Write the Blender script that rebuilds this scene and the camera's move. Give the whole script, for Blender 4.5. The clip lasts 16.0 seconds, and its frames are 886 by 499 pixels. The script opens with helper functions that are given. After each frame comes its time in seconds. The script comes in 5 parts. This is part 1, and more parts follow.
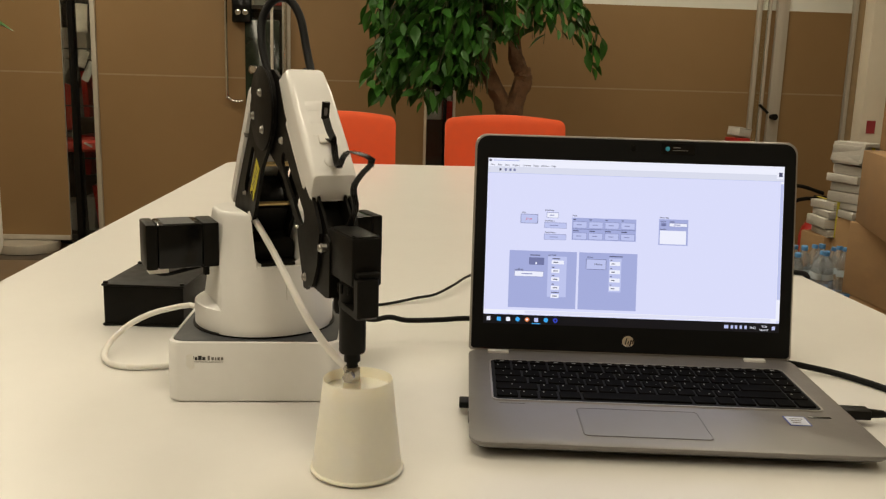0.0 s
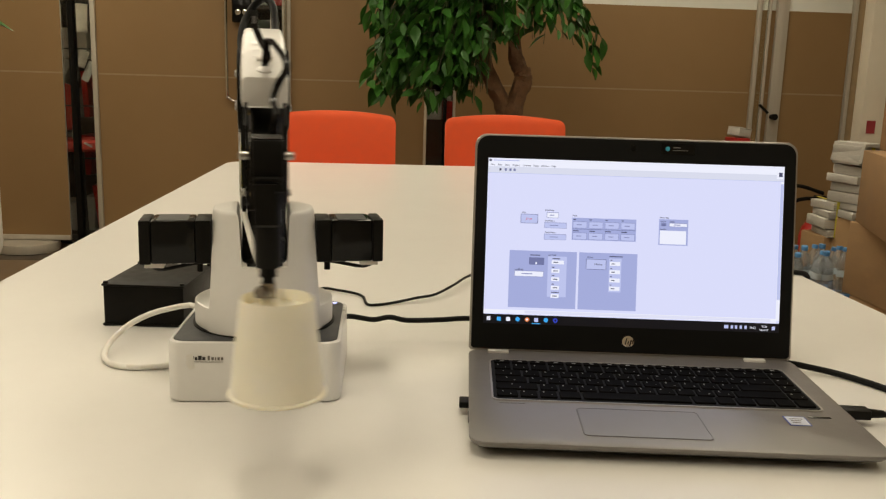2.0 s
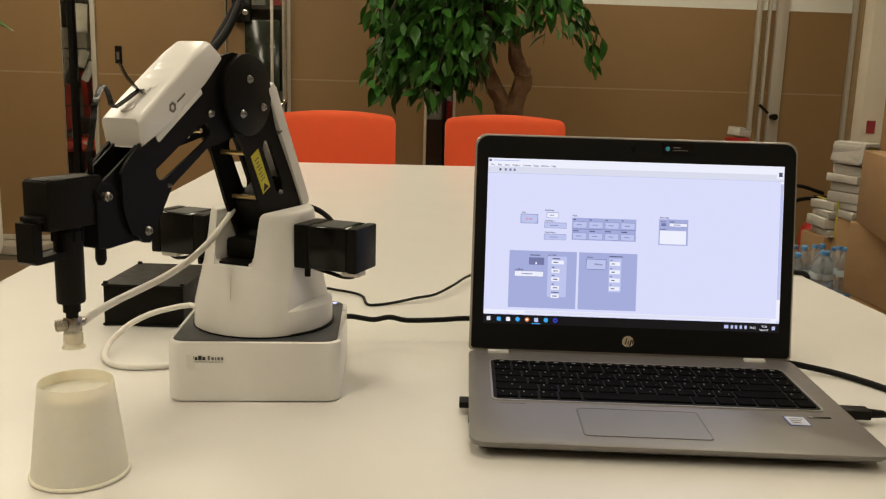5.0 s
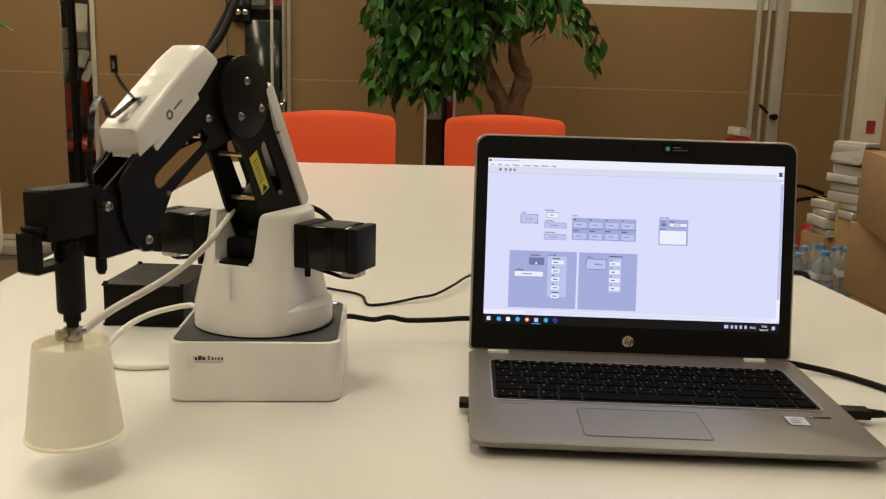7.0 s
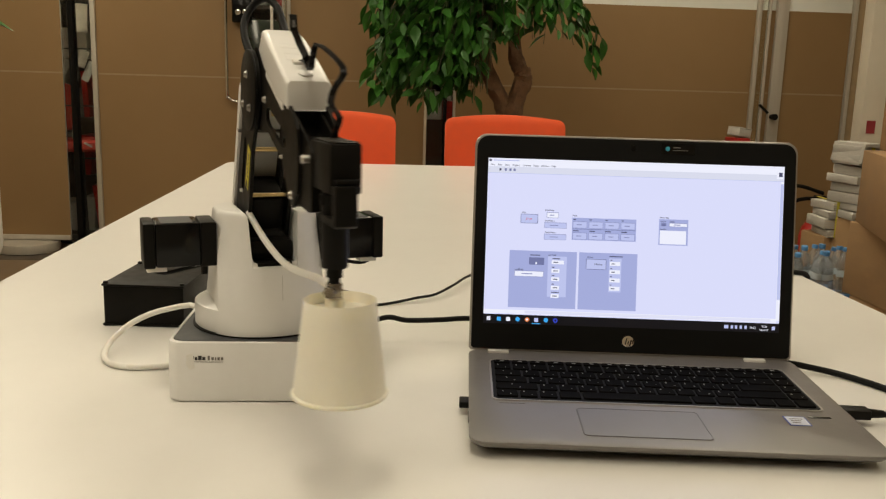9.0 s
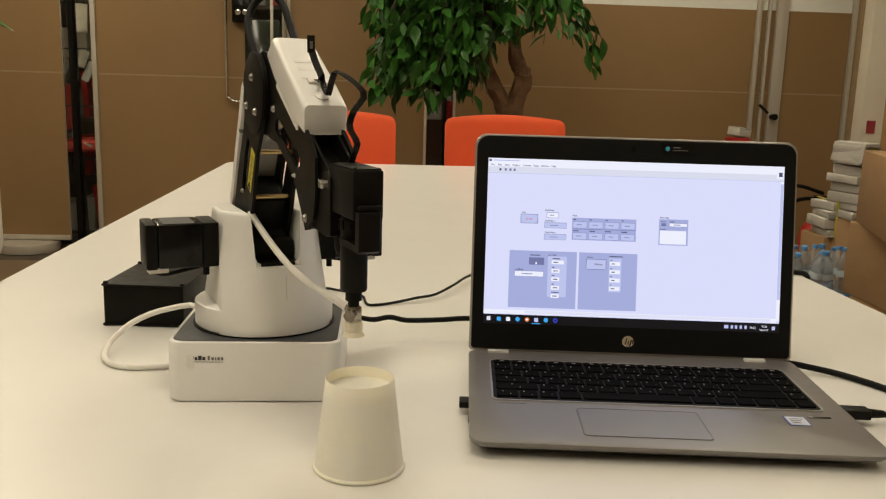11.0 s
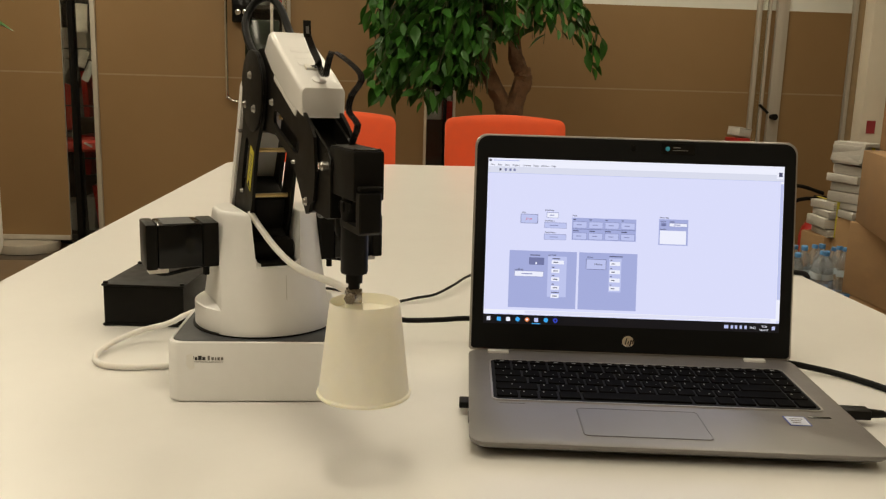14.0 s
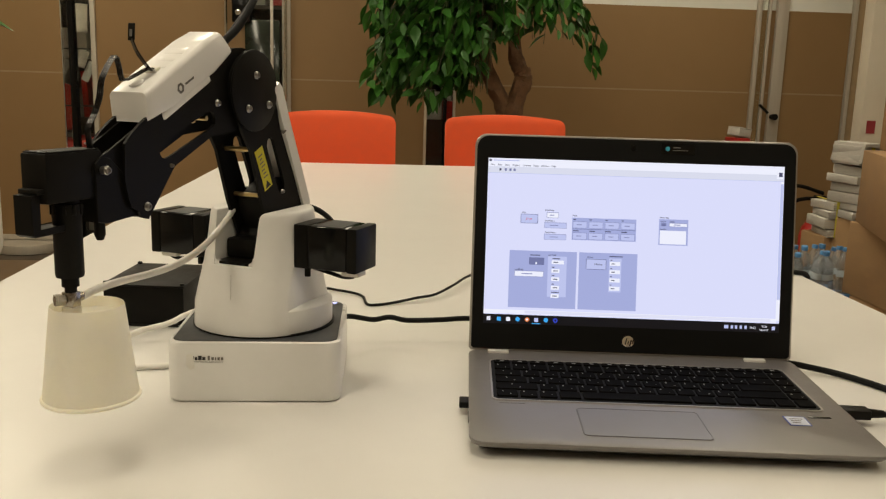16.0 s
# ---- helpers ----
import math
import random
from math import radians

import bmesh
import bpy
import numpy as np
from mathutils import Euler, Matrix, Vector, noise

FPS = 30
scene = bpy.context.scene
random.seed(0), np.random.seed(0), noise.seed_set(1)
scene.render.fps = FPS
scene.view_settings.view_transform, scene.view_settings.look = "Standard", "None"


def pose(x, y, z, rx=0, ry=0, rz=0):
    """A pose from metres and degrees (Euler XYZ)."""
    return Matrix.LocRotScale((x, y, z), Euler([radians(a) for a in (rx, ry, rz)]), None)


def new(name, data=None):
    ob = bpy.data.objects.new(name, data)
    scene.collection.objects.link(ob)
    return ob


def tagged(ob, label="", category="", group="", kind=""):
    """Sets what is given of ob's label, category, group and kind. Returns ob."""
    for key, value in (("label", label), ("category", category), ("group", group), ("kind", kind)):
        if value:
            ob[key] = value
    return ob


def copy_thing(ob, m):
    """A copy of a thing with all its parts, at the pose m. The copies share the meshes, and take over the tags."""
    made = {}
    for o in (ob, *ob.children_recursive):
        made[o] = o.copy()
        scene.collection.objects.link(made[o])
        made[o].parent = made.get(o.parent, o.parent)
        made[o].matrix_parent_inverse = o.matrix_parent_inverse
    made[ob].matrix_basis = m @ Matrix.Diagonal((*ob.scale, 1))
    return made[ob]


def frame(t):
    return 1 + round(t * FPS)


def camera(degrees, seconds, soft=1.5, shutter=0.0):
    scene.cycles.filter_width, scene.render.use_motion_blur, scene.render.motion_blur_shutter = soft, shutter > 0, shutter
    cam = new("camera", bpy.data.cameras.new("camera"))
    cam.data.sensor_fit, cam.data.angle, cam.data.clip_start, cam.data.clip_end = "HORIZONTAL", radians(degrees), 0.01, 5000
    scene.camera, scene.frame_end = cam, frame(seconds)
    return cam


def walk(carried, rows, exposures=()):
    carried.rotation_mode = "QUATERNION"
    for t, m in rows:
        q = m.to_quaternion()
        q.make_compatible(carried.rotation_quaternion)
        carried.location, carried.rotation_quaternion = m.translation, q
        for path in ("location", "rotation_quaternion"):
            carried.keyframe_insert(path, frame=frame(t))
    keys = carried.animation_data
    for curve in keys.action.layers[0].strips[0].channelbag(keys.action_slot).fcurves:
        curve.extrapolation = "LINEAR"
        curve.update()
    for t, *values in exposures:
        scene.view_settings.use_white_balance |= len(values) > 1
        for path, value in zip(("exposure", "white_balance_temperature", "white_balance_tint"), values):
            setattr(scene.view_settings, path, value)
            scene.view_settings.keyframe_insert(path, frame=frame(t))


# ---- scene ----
# ------------------------------------------------------------------ camera
# z = 0 is the table top, the robot's axis stands at x = y = 0, the floor is at -0.73
FLOOR = -0.73
CEIL = 1.95
EYE = Vector((0.1117, -0.8467, 0.2933))
_r = Vector((0.99709504, -0.07049008, 0.02885522))
_u = Vector((-0.01503356, 0.18925414, 0.98181305))
_f = Vector((0.07466905, 0.97939472, -0.18764465))
CAM_POSE = Matrix(((_r.x, _u.x, -_f.x, EYE.x), (_r.y, _u.y, -_f.y, EYE.y), (_r.z, _u.z, -_f.z, EYE.z), (0, 0, 0, 1)))
cam = camera(54.17, 16.0, soft=1.25, shutter=0.6)
walk(cam, [(0.0, CAM_POSE), (16.0, CAM_POSE)], exposures=[(0.0, 0.0), (16.0, 0.0)])

# ------------------------------------------------------------------ world and lights
world = bpy.data.worlds.new("evening_outside")
scene.world = world
world.use_nodes = True
world.node_tree.nodes["Background"].inputs[0].default_value = (0.9, 0.75, 0.55, 1)
world.node_tree.nodes["Background"].inputs[1].default_value = 0.05
WARM = (1.0, 0.885, 0.665)
# ceiling lamps, all out of view, weighted to match brightness: x, y, share of the power, width and length
PANELS = [(-0.02, -0.30, 0.82, 0.42, 0.42), (-1.45, -1.15, 1.55, 0.30, 1.10), (0.80, -1.60, 0.45, 0.30, 1.10), (-1.60, 1.10, 1.0, 0.30, 1.10), (1.35, 1.30, 0.75, 0.30, 1.10),
          # the last two, at y 5.60, are added to brighten the room beyond the glass
          (-0.62, 2.25, 0.55, 0.30, 1.10), (0.42, 2.25, 0.55, 0.30, 1.10), (-1.75, 3.20, 1.28, 0.30, 1.10), (1.75, 3.10, 1.10, 0.30, 1.10), (-1.60, 5.60, 1.0, 0.30, 1.10), (0.60, 5.60, 1.0, 0.30, 1.10)]
LAMP_WATTS = 10.9
for px, py, share, wide, long in PANELS:
    ld = bpy.data.lights.new("ceiling_tube_light", "AREA")
    ld.shape, ld.size, ld.size_y, ld.energy, ld.color = "RECTANGLE", wide, long, LAMP_WATTS * share, WARM
    lo = new("ceiling_tube_light", ld)
    lo.matrix_world = Matrix.Translation((px, py, CEIL - 0.03))


# ------------------------------------------------------------------ materials
def mat(name, col, rough=0.5, metal=0.0, var=0.12, scale=20.0, bump=0.0, bscale=200.0, coat=0.0, spec=0.5, emit=None, rand=0.0, trans=0.0, alpha=None, island=0.0, stretch=None, ior=1.45, sheen=0.0, subsurf=0.0, rvar=0.16):
    m = bpy.data.materials.new(name)
    m.use_nodes = True
    nt = m.node_tree
    b = nt.nodes["Principled BSDF"]
    b.inputs["Roughness"].default_value = rough
    b.inputs["Metallic"].default_value = metal
    b.inputs["Coat Weight"].default_value = coat
    b.inputs["Coat Roughness"].default_value = 0.08
    b.inputs["Specular IOR Level"].default_value = spec
    b.inputs["Transmission Weight"].default_value = trans
    b.inputs["IOR"].default_value = ior
    b.inputs["Sheen Weight"].default_value = sheen
    if subsurf:
        b.inputs["Subsurface Weight"].default_value = subsurf
        b.inputs["Subsurface Radius"].default_value = (0.01, 0.008, 0.005)
        b.inputs["Subsurface Scale"].default_value = 0.5
    tc = nt.nodes.new("ShaderNodeTexCoord")
    mp = nt.nodes.new("ShaderNodeMapping")
    nt.links.new(tc.outputs["Object"], mp.inputs[0])
    if stretch:
        mp.inputs["Scale"].default_value = stretch
    n1 = nt.nodes.new("ShaderNodeTexNoise")
    n1.inputs["Scale"].default_value = scale
    n1.inputs["Detail"].default_value = 6
    nt.links.new(mp.outputs[0], n1.inputs["Vector"])
    n2 = nt.nodes.new("ShaderNodeTexNoise")
    n2.inputs["Scale"].default_value = scale * 7.3
    n2.inputs["Detail"].default_value = 3
    nt.links.new(mp.outputs[0], n2.inputs["Vector"])
    add = nt.nodes.new("ShaderNodeMath")
    add.operation = "MULTIPLY_ADD"
    nt.links.new(n2.outputs[0], add.inputs[0])
    add.inputs[1].default_value = 0.4
    nt.links.new(n1.outputs[0], add.inputs[2])
    rng = nt.nodes.new("ShaderNodeMapRange")
    rng.inputs[1].default_value, rng.inputs[2].default_value = 0.45, 0.95
    rng.inputs[3].default_value, rng.inputs[4].default_value = 1 - var, 1 + var
    nt.links.new(add.outputs[0], rng.inputs[0])
    val = rng.outputs[0]
    if rand or island:
        src = nt.nodes.new("ShaderNodeNewGeometry" if island else "ShaderNodeObjectInfo")
        r2 = nt.nodes.new("ShaderNodeMapRange")
        k = island or rand
        r2.inputs[3].default_value, r2.inputs[4].default_value = 1 - k, 1 + k
        nt.links.new(src.outputs["Random Per Island" if island else "Random"], r2.inputs[0])
        mu = nt.nodes.new("ShaderNodeMath")
        mu.operation = "MULTIPLY"
        nt.links.new(val, mu.inputs[0])
        nt.links.new(r2.outputs[0], mu.inputs[1])
        val = mu.outputs[0]
    sc = nt.nodes.new("ShaderNodeVectorMath")
    sc.operation = "SCALE"
    sc.inputs[0].default_value = col[:3]
    nt.links.new(val, sc.inputs["Scale"])
    nt.links.new(sc.outputs[0], b.inputs["Base Color"])
    rr = nt.nodes.new("ShaderNodeMapRange")
    rr.inputs[1].default_value, rr.inputs[2].default_value = 0.3, 1.0
    rr.inputs[3].default_value, rr.inputs[4].default_value = max(0.02, rough * (1 - rvar)), min(1, rough * (1 + rvar))
    nt.links.new(add.outputs[0], rr.inputs[0])
    nt.links.new(rr.outputs[0], b.inputs["Roughness"])
    if bump:
        nb = nt.nodes.new("ShaderNodeTexNoise")
        nb.inputs["Scale"].default_value = bscale
        nb.inputs["Detail"].default_value = 4
        nt.links.new(mp.outputs[0], nb.inputs["Vector"])
        bn = nt.nodes.new("ShaderNodeBump")
        bn.inputs["Strength"].default_value = bump
        bn.inputs["Distance"].default_value = 0.002
        nt.links.new(nb.outputs[0], bn.inputs["Height"])
        nt.links.new(bn.outputs[0], b.inputs["Normal"])
    if emit:
        b.inputs["Emission Color"].default_value = (*emit[:3], 1)
        b.inputs["Emission Strength"].default_value = emit[3]
    return m


def srgb(r, g, b):
    return tuple(((c / 255) / 12.92 if c <= 10 else (((c / 255) + 0.055) / 1.055) ** 2.4) for c in (r, g, b))


M_TABLE = mat("white_table_laminate", (0.735, 0.72, 0.69), 0.30, var=0.022, scale=6.0, rvar=0.03, spec=0.42)
M_FLOOR = mat("brown_floor_tile", (0.20, 0.14, 0.085), 0.4, var=0.2, scale=4, bump=0.05, rand=0.08)
M_GROUT = mat("floor_grout", (0.10, 0.08, 0.06), 0.8)
M_FILM = mat("brown_frosted_film", (0.268, 0.168, 0.078), 0.42, var=0.05, scale=1.2, spec=0.35)
M_FILMLINE = mat("film_joint", (0.33, 0.24, 0.14), 0.5)
M_FROST = mat("white_frosted_film", (0.72, 0.72, 0.66), 0.5, var=0.04, scale=2)
M_ALU = mat("brushed_aluminium_post", (0.50, 0.46, 0.39), 0.45, 0.25, var=0.08, scale=30, stretch=(1, 1, 0.05))
M_WALL = mat("beige_wall_paint", (0.60, 0.52, 0.40), 0.75, var=0.05, scale=3, bump=0.08, bscale=90)
M_COLUMN = mat("cream_column_paint", (0.80, 0.73, 0.60), 0.7, var=0.04, scale=3, bump=0.08, bscale=90)
M_CEIL = mat("ceiling_board", (0.75, 0.72, 0.66), 0.85, var=0.05, scale=10, bump=0.1)
M_BLACKGLOSS = mat("black_gloss_plastic", (0.005, 0.005, 0.005), 0.18, var=0.1, spec=0.28)
M_BLACK = mat("black_anodised_metal", (0.0075, 0.0068, 0.0058), 0.42, var=0.15, scale=60, spec=0.12)
M_BLACKMAT = mat("black_matte_plastic", (0.0085, 0.0078, 0.0068), 0.46, var=0.15, scale=80, bump=0.03, bscale=900, spec=0.14)
M_DARKPLATE = mat("dark_grey_base_plate", (0.045, 0.048, 0.052), 0.45, var=0.1, scale=80)
M_WHITE = mat("white_satin_plastic", (0.80, 0.795, 0.78), 0.3, var=0.025, scale=15, coat=0.15, bump=0.01, bscale=1200)
M_COVER = mat("white_gloss_cover", (0.82, 0.815, 0.80), 0.30, var=0.02, scale=15, coat=0.3, bump=0.01, bscale=1200)
M_SEAM = mat("fine_seam", (0.60, 0.59, 0.56), 0.5)
M_BRASS = mat("brass_rod", (0.62, 0.47, 0.22), 0.28, 1.0)
M_STEEL = mat("polished_steel_screw", (0.42, 0.41, 0.39), 0.30, 1.0, var=0.15, scale=300)
M_NICKEL = mat("nickel_fitting", (0.42, 0.39, 0.34), 0.25, 1.0, var=0.12, scale=200)
M_YELLOW = mat("yellow_warning_sticker", (0.62, 0.55, 0.03), 0.45, var=0.06, scale=40)
M_INK = mat("black_print", (0.02, 0.02, 0.02), 0.6)
M_GREYPRINT = mat("grey_print", (0.16, 0.15, 0.14), 0.6)
M_TUBE = mat("white_silicone_tube", (0.78, 0.76, 0.72), 0.35, var=0.03, subsurf=0.15)
M_SUCKER = mat("translucent_silicone_sucker", (0.86, 0.81, 0.66), 0.35, var=0.05, trans=0.08, subsurf=0.3)
M_CABLE = mat("black_cable_sheath", (0.006, 0.006, 0.006), 0.5, var=0.1, scale=90, spec=0.16)
M_WIRE = mat("glossy_black_wire", (0.010, 0.009, 0.009), 0.22, var=0.1)
M_PAPER = mat("white_paper_cup", (0.94, 0.89, 0.74), 0.55, var=0.025, scale=25, bump=0.04, bscale=500, spec=0.3, subsurf=0.35)
M_LAPTOP = mat("silver_painted_laptop_deck", (0.218, 0.206, 0.200), 0.40, 0.35, var=0.03, scale=60, bump=0.02, bscale=2500)
M_LAPSIDE = mat("silver_laptop_edge", (0.42, 0.40, 0.38), 0.33, 0.6, var=0.04)
M_LAPDARK = mat("dark_laptop_underside", (0.03, 0.03, 0.03), 0.55)
M_BEZEL = mat("black_matte_bezel", (0.007, 0.007, 0.007), 0.45, var=0.1, spec=0.15)
M_KEY = mat("black_key_plastic", (0.0045, 0.0042, 0.0040), 0.6, var=0.1, rand=0.15, bump=0.02, bscale=2000, spec=0.02)
M_WELL = mat("keyboard_well", (0.008, 0.008, 0.008), 0.6, spec=0.15)
M_KEYPRINT = mat("white_key_print", (0.42, 0.42, 0.42), 0.6)
M_PAD = mat("touchpad_surface", (0.206, 0.196, 0.188), 0.40, 0.3, var=0.02)
M_PADEDGE = mat("touchpad_groove", (0.172, 0.165, 0.158), 0.45, 0.3)
M_HINGE = mat("satin_silver_hinge", (0.72, 0.70, 0.68), 0.35, 0.15, var=0.03)
M_CHROME = mat("chrome", (0.75, 0.74, 0.72), 0.12, 1.0)
M_STICKW = mat("pale_blue_sticker", (0.50, 0.53, 0.62), 0.4)
M_STICKB = mat("blue_sticker_border", (0.05, 0.08, 0.32), 0.4)
M_ORANGE = mat("orange_mesh_fabric", (0.80, 0.104, 0.026), 0.75, var=0.04, scale=25, bump=0.2, bscale=900, sheen=0.2)
M_CHAIRBLACK = mat("black_chair_plastic", (0.02, 0.02, 0.02), 0.5)
M_LEAF = mat("glossy_ficus_leaf", (0.032, 0.112, 0.015), 0.40, var=0.25, scale=18, rand=0.35, spec=0.3)
M_LEAFC = mat("ficus_leaf_mass", (0.032, 0.112, 0.015), 0.40, var=0.25, scale=18, island=0.38, spec=0.3)
M_BARK = mat("grey_brown_bark", (0.15, 0.082, 0.042), 0.85, var=0.35, scale=30, bump=0.6, bscale=60)
M_TWIG = mat("green_brown_twig", (0.045, 0.050, 0.018), 0.7)
M_SOIL = mat("dark_soil", (0.03, 0.022, 0.015), 0.9, bump=0.6, bscale=80)
M_POT = mat("white_ceramic_pot", (0.70, 0.68, 0.62), 0.3)
M_CARD = mat("brown_cardboard", (0.33, 0.205, 0.10), 0.8, var=0.10, scale=9, bump=0.06, bscale=40, rand=0.1, stretch=(1, 1, 3))
M_CARDIN = mat("dark_cardboard_inside", (0.20, 0.125, 0.065), 0.85, var=0.1)
M_TAPE = mat("brown_packing_tape", (0.30, 0.20, 0.08), 0.25)
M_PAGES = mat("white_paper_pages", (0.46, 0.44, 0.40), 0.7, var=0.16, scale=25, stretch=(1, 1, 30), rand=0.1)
M_STRAP = mat("yellow_plastic_strap", (0.55, 0.48, 0.06), 0.4)
M_RED = mat("red_enamel", (0.42, 0.022, 0.018), 0.3, var=0.08)
M_REDCHAIR = mat("red_chair_fabric", (0.50, 0.045, 0.03), 0.8, var=0.2, scale=12, bump=0.15, bscale=500)
M_REDSIGN = mat("red_sign", (0.36, 0.045, 0.055), 0.5)
M_BOTTLE = mat("clear_bottle_plastic", (0.85, 0.88, 0.90), 0.12, var=0.03, trans=0.85, ior=1.35)
M_BOTLABEL = mat("pale_blue_label", (0.50, 0.57, 0.62), 0.4)
M_BLUE = mat("blue_label", (0.08, 0.24, 0.50), 0.4, rand=0.25)
M_SHELF = mat("dark_shelf", (0.09, 0.07, 0.055), 0.6)
M_DOCS = mat("pale_files", (0.50, 0.44, 0.36), 0.7, rand=0.35)
M_DOCD = mat("dark_files", (0.09, 0.075, 0.06), 0.7, rand=0.4)
M_GLASS = mat("clear_glass_pane", (0.92, 0.96, 0.93), 0.03, var=0.0, trans=1.0, ior=1.3)
# the mottled green puts a reflection into the glass's base colour
M_DARKGLASS = mat("dark_glass_painted_reflection", (0.016, 0.022, 0.014), 0.12, var=0.5, scale=9, spec=0.5)
M_LAMPGLOW = mat("fluorescent_diffuser", (0.9, 0.9, 0.88), 0.6, emit=(*WARM, 4.0))
M_LED = mat("blue_white_led", (0.5, 0.6, 1.0), 0.4, emit=(0.45, 0.5, 1.0, 3.0))


def glow(name, rgb, k=1.0):
    c = srgb(*rgb)
    m = bpy.data.materials.new(name)
    m.use_nodes = True
    b = m.node_tree.nodes["Principled BSDF"]
    b.inputs["Base Color"].default_value = (0.01, 0.01, 0.012, 1)
    b.inputs["Roughness"].default_value = 0.35
    b.inputs["Specular IOR Level"].default_value = 0.25
    b.inputs["Emission Color"].default_value = (*c, 1)
    b.inputs["Emission Strength"].default_value = k
    return m


# ------------------------------------------------------------------ mesh helpers
def put(name, bm, material, smooth=False):
    me = bpy.data.meshes.new(name)
    bmesh.ops.recalc_face_normals(bm, faces=bm.faces)
    bm.to_mesh(me)
    bm.free()
    for m in (material if isinstance(material, (list, tuple)) else [material]):
        me.materials.append(m)
    if smooth:
        for p in me.polygons:
            p.use_smooth = True
        me.set_sharp_from_angle(angle=radians(38))
    return me


def part(name, bm, material, parent=None, label="", m=None, smooth=True):
    ob = new(name, put(name, bm, material, smooth))
    if parent:
        ob.parent = parent
    if m is not None:
        ob.matrix_basis = m
    if label:
        tagged(ob, label)
    return ob


def thing(name, label, category, group="", kind="", at=None):
    ob = new(name)
    ob.empty_display_size = 0.02
    if at is not None:
        ob.matrix_basis = at
    return tagged(ob, label, category, group, kind)


def solid(name, bm, material, label, category, group="", kind="", smooth=True, m=None):
    ob = part(name, bm, material, None, "", m, smooth)
    return tagged(ob, label, category, group, kind)


def box(bm, x0, x1, y0, y1, z0, z1, bevel=0.0, seg=2, m=None):
    r = bmesh.ops.create_cube(bm, size=1.0)
    vs = r["verts"]
    for v in vs:
        v.co = Vector(((x0 + x1) / 2 + v.co.x * (x1 - x0), (y0 + y1) / 2 + v.co.y * (y1 - y0), (z0 + z1) / 2 + v.co.z * (z1 - z0)))
    if bevel:
        es = list({e for v in vs for e in v.link_edges})
        k = bmesh.ops.bevel(bm, geom=es, offset=bevel, segments=seg, profile=0.5, affect="EDGES")
        vs = [v for v in k["verts"]]
    if m is not None:
        vv = {v for v in vs} | {v2 for v in vs for e in v.link_edges for v2 in e.verts}
        for v in vv:
            v.co = m @ v.co
    return bm


def bx(*a, **k):
    return box(bmesh.new(), *a, **k)


def rings(bm, loops, cap=True, close=False):
    """Join equal loops of points by quads."""
    vv = [[bm.verts.new(p) for p in lp] for lp in loops]
    n = len(vv[0])
    pairs = list(zip(vv, vv[1:])) + ([(vv[-1], vv[0])] if close else [])
    for a, b in pairs:
        for i in range(n):
            bm.faces.new((a[i], a[(i + 1) % n], b[(i + 1) % n], b[i]))
    if cap and not close:
        bm.faces.new(vv[0][::-1])
        bm.faces.new(vv[-1])
    return bm


def circle(r, z, n=24, cx=0, cy=0, axis="z"):
    out = []
    for i in range(n):
        a = 2 * math.pi * i / n
        c, s = r * math.cos(a), r * math.sin(a)
        out.append({"z": (cx + c, cy + s, z), "y": (cx + c, z, cy + s), "x": (z, cx + c, cy + s)}[axis])
    return out


def lathe(profile, n=32, cx=0, cy=0, axis="z", cap=True, bm=None):
    return rings(bm or bmesh.new(), [circle(max(r, 1e-5), z, n, cx, cy, axis) for r, z in profile], cap)


def rrect(hx, hy, r, n=5, cx=0, cy=0):
    """Points of a rounded rectangle."""
    out = []
    for sx, sy, a0 in ((1, 1, 0), (-1, 1, 90), (-1, -1, 180), (1, -1, 270)):
        for i in range(n + 1):
            a = radians(a0 + 90 * i / n)
            out.append((cx + sx * (hx - r) + r * math.cos(a), cy + sy * (hy - r) + r * math.sin(a)))
    return out


def slab(pts, z0, z1, bev=0.0, axis="z", bm=None):
    """A flat plate from an outline, with small chamfers. axis y: outline in x and z."""
    bm = bm or bmesh.new()
    c = (sum(p[0] for p in pts) / len(pts), sum(p[1] for p in pts) / len(pts))

    def lp(z, k):
        out = []
        n = len(pts)
        for i, p in enumerate(pts):
            if k:
                a, b2 = Vector(pts[i - 1]), Vector(pts[(i + 1) % n])
                t = (b2 - a)
                nn = Vector((-t.y, t.x))
                nn = nn.normalized() if nn.length > 1e-9 else Vector((0, 0))
                if nn.dot(Vector(p) - Vector(c)) > 0:
                    nn = -nn
                p = (p[0] + nn.x * k, p[1] + nn.y * k)
            out.append((p[0], p[1], z) if axis == "z" else (p[0], z, p[1]))
        return out
    if bev:
        return rings(bm, [lp(z0, bev), lp(z0 + bev, 0), lp(z1 - bev, 0), lp(z1, bev)])
    return rings(bm, [lp(z0, 0), lp(z1, 0)])


def smoothpath(pts, k=8):
    """A Catmull-Rom line through points."""
    p = [Vector(q) for q in pts]
    p = [p[0] * 2 - p[1]] + p + [p[-1] * 2 - p[-2]]
    out = []
    for i in range(1, len(p) - 2):
        for j in range(k):
            t = j / k
            out.append(0.5 * (2 * p[i] + (p[i + 1] - p[i - 1]) * t + (2 * p[i - 1] - 5 * p[i] + 4 * p[i + 1] - p[i + 2]) * t * t + (3 * p[i] - p[i - 1] - 3 * p[i + 1] + p[i + 2]) * t ** 3))
    return out + [p[-2]]


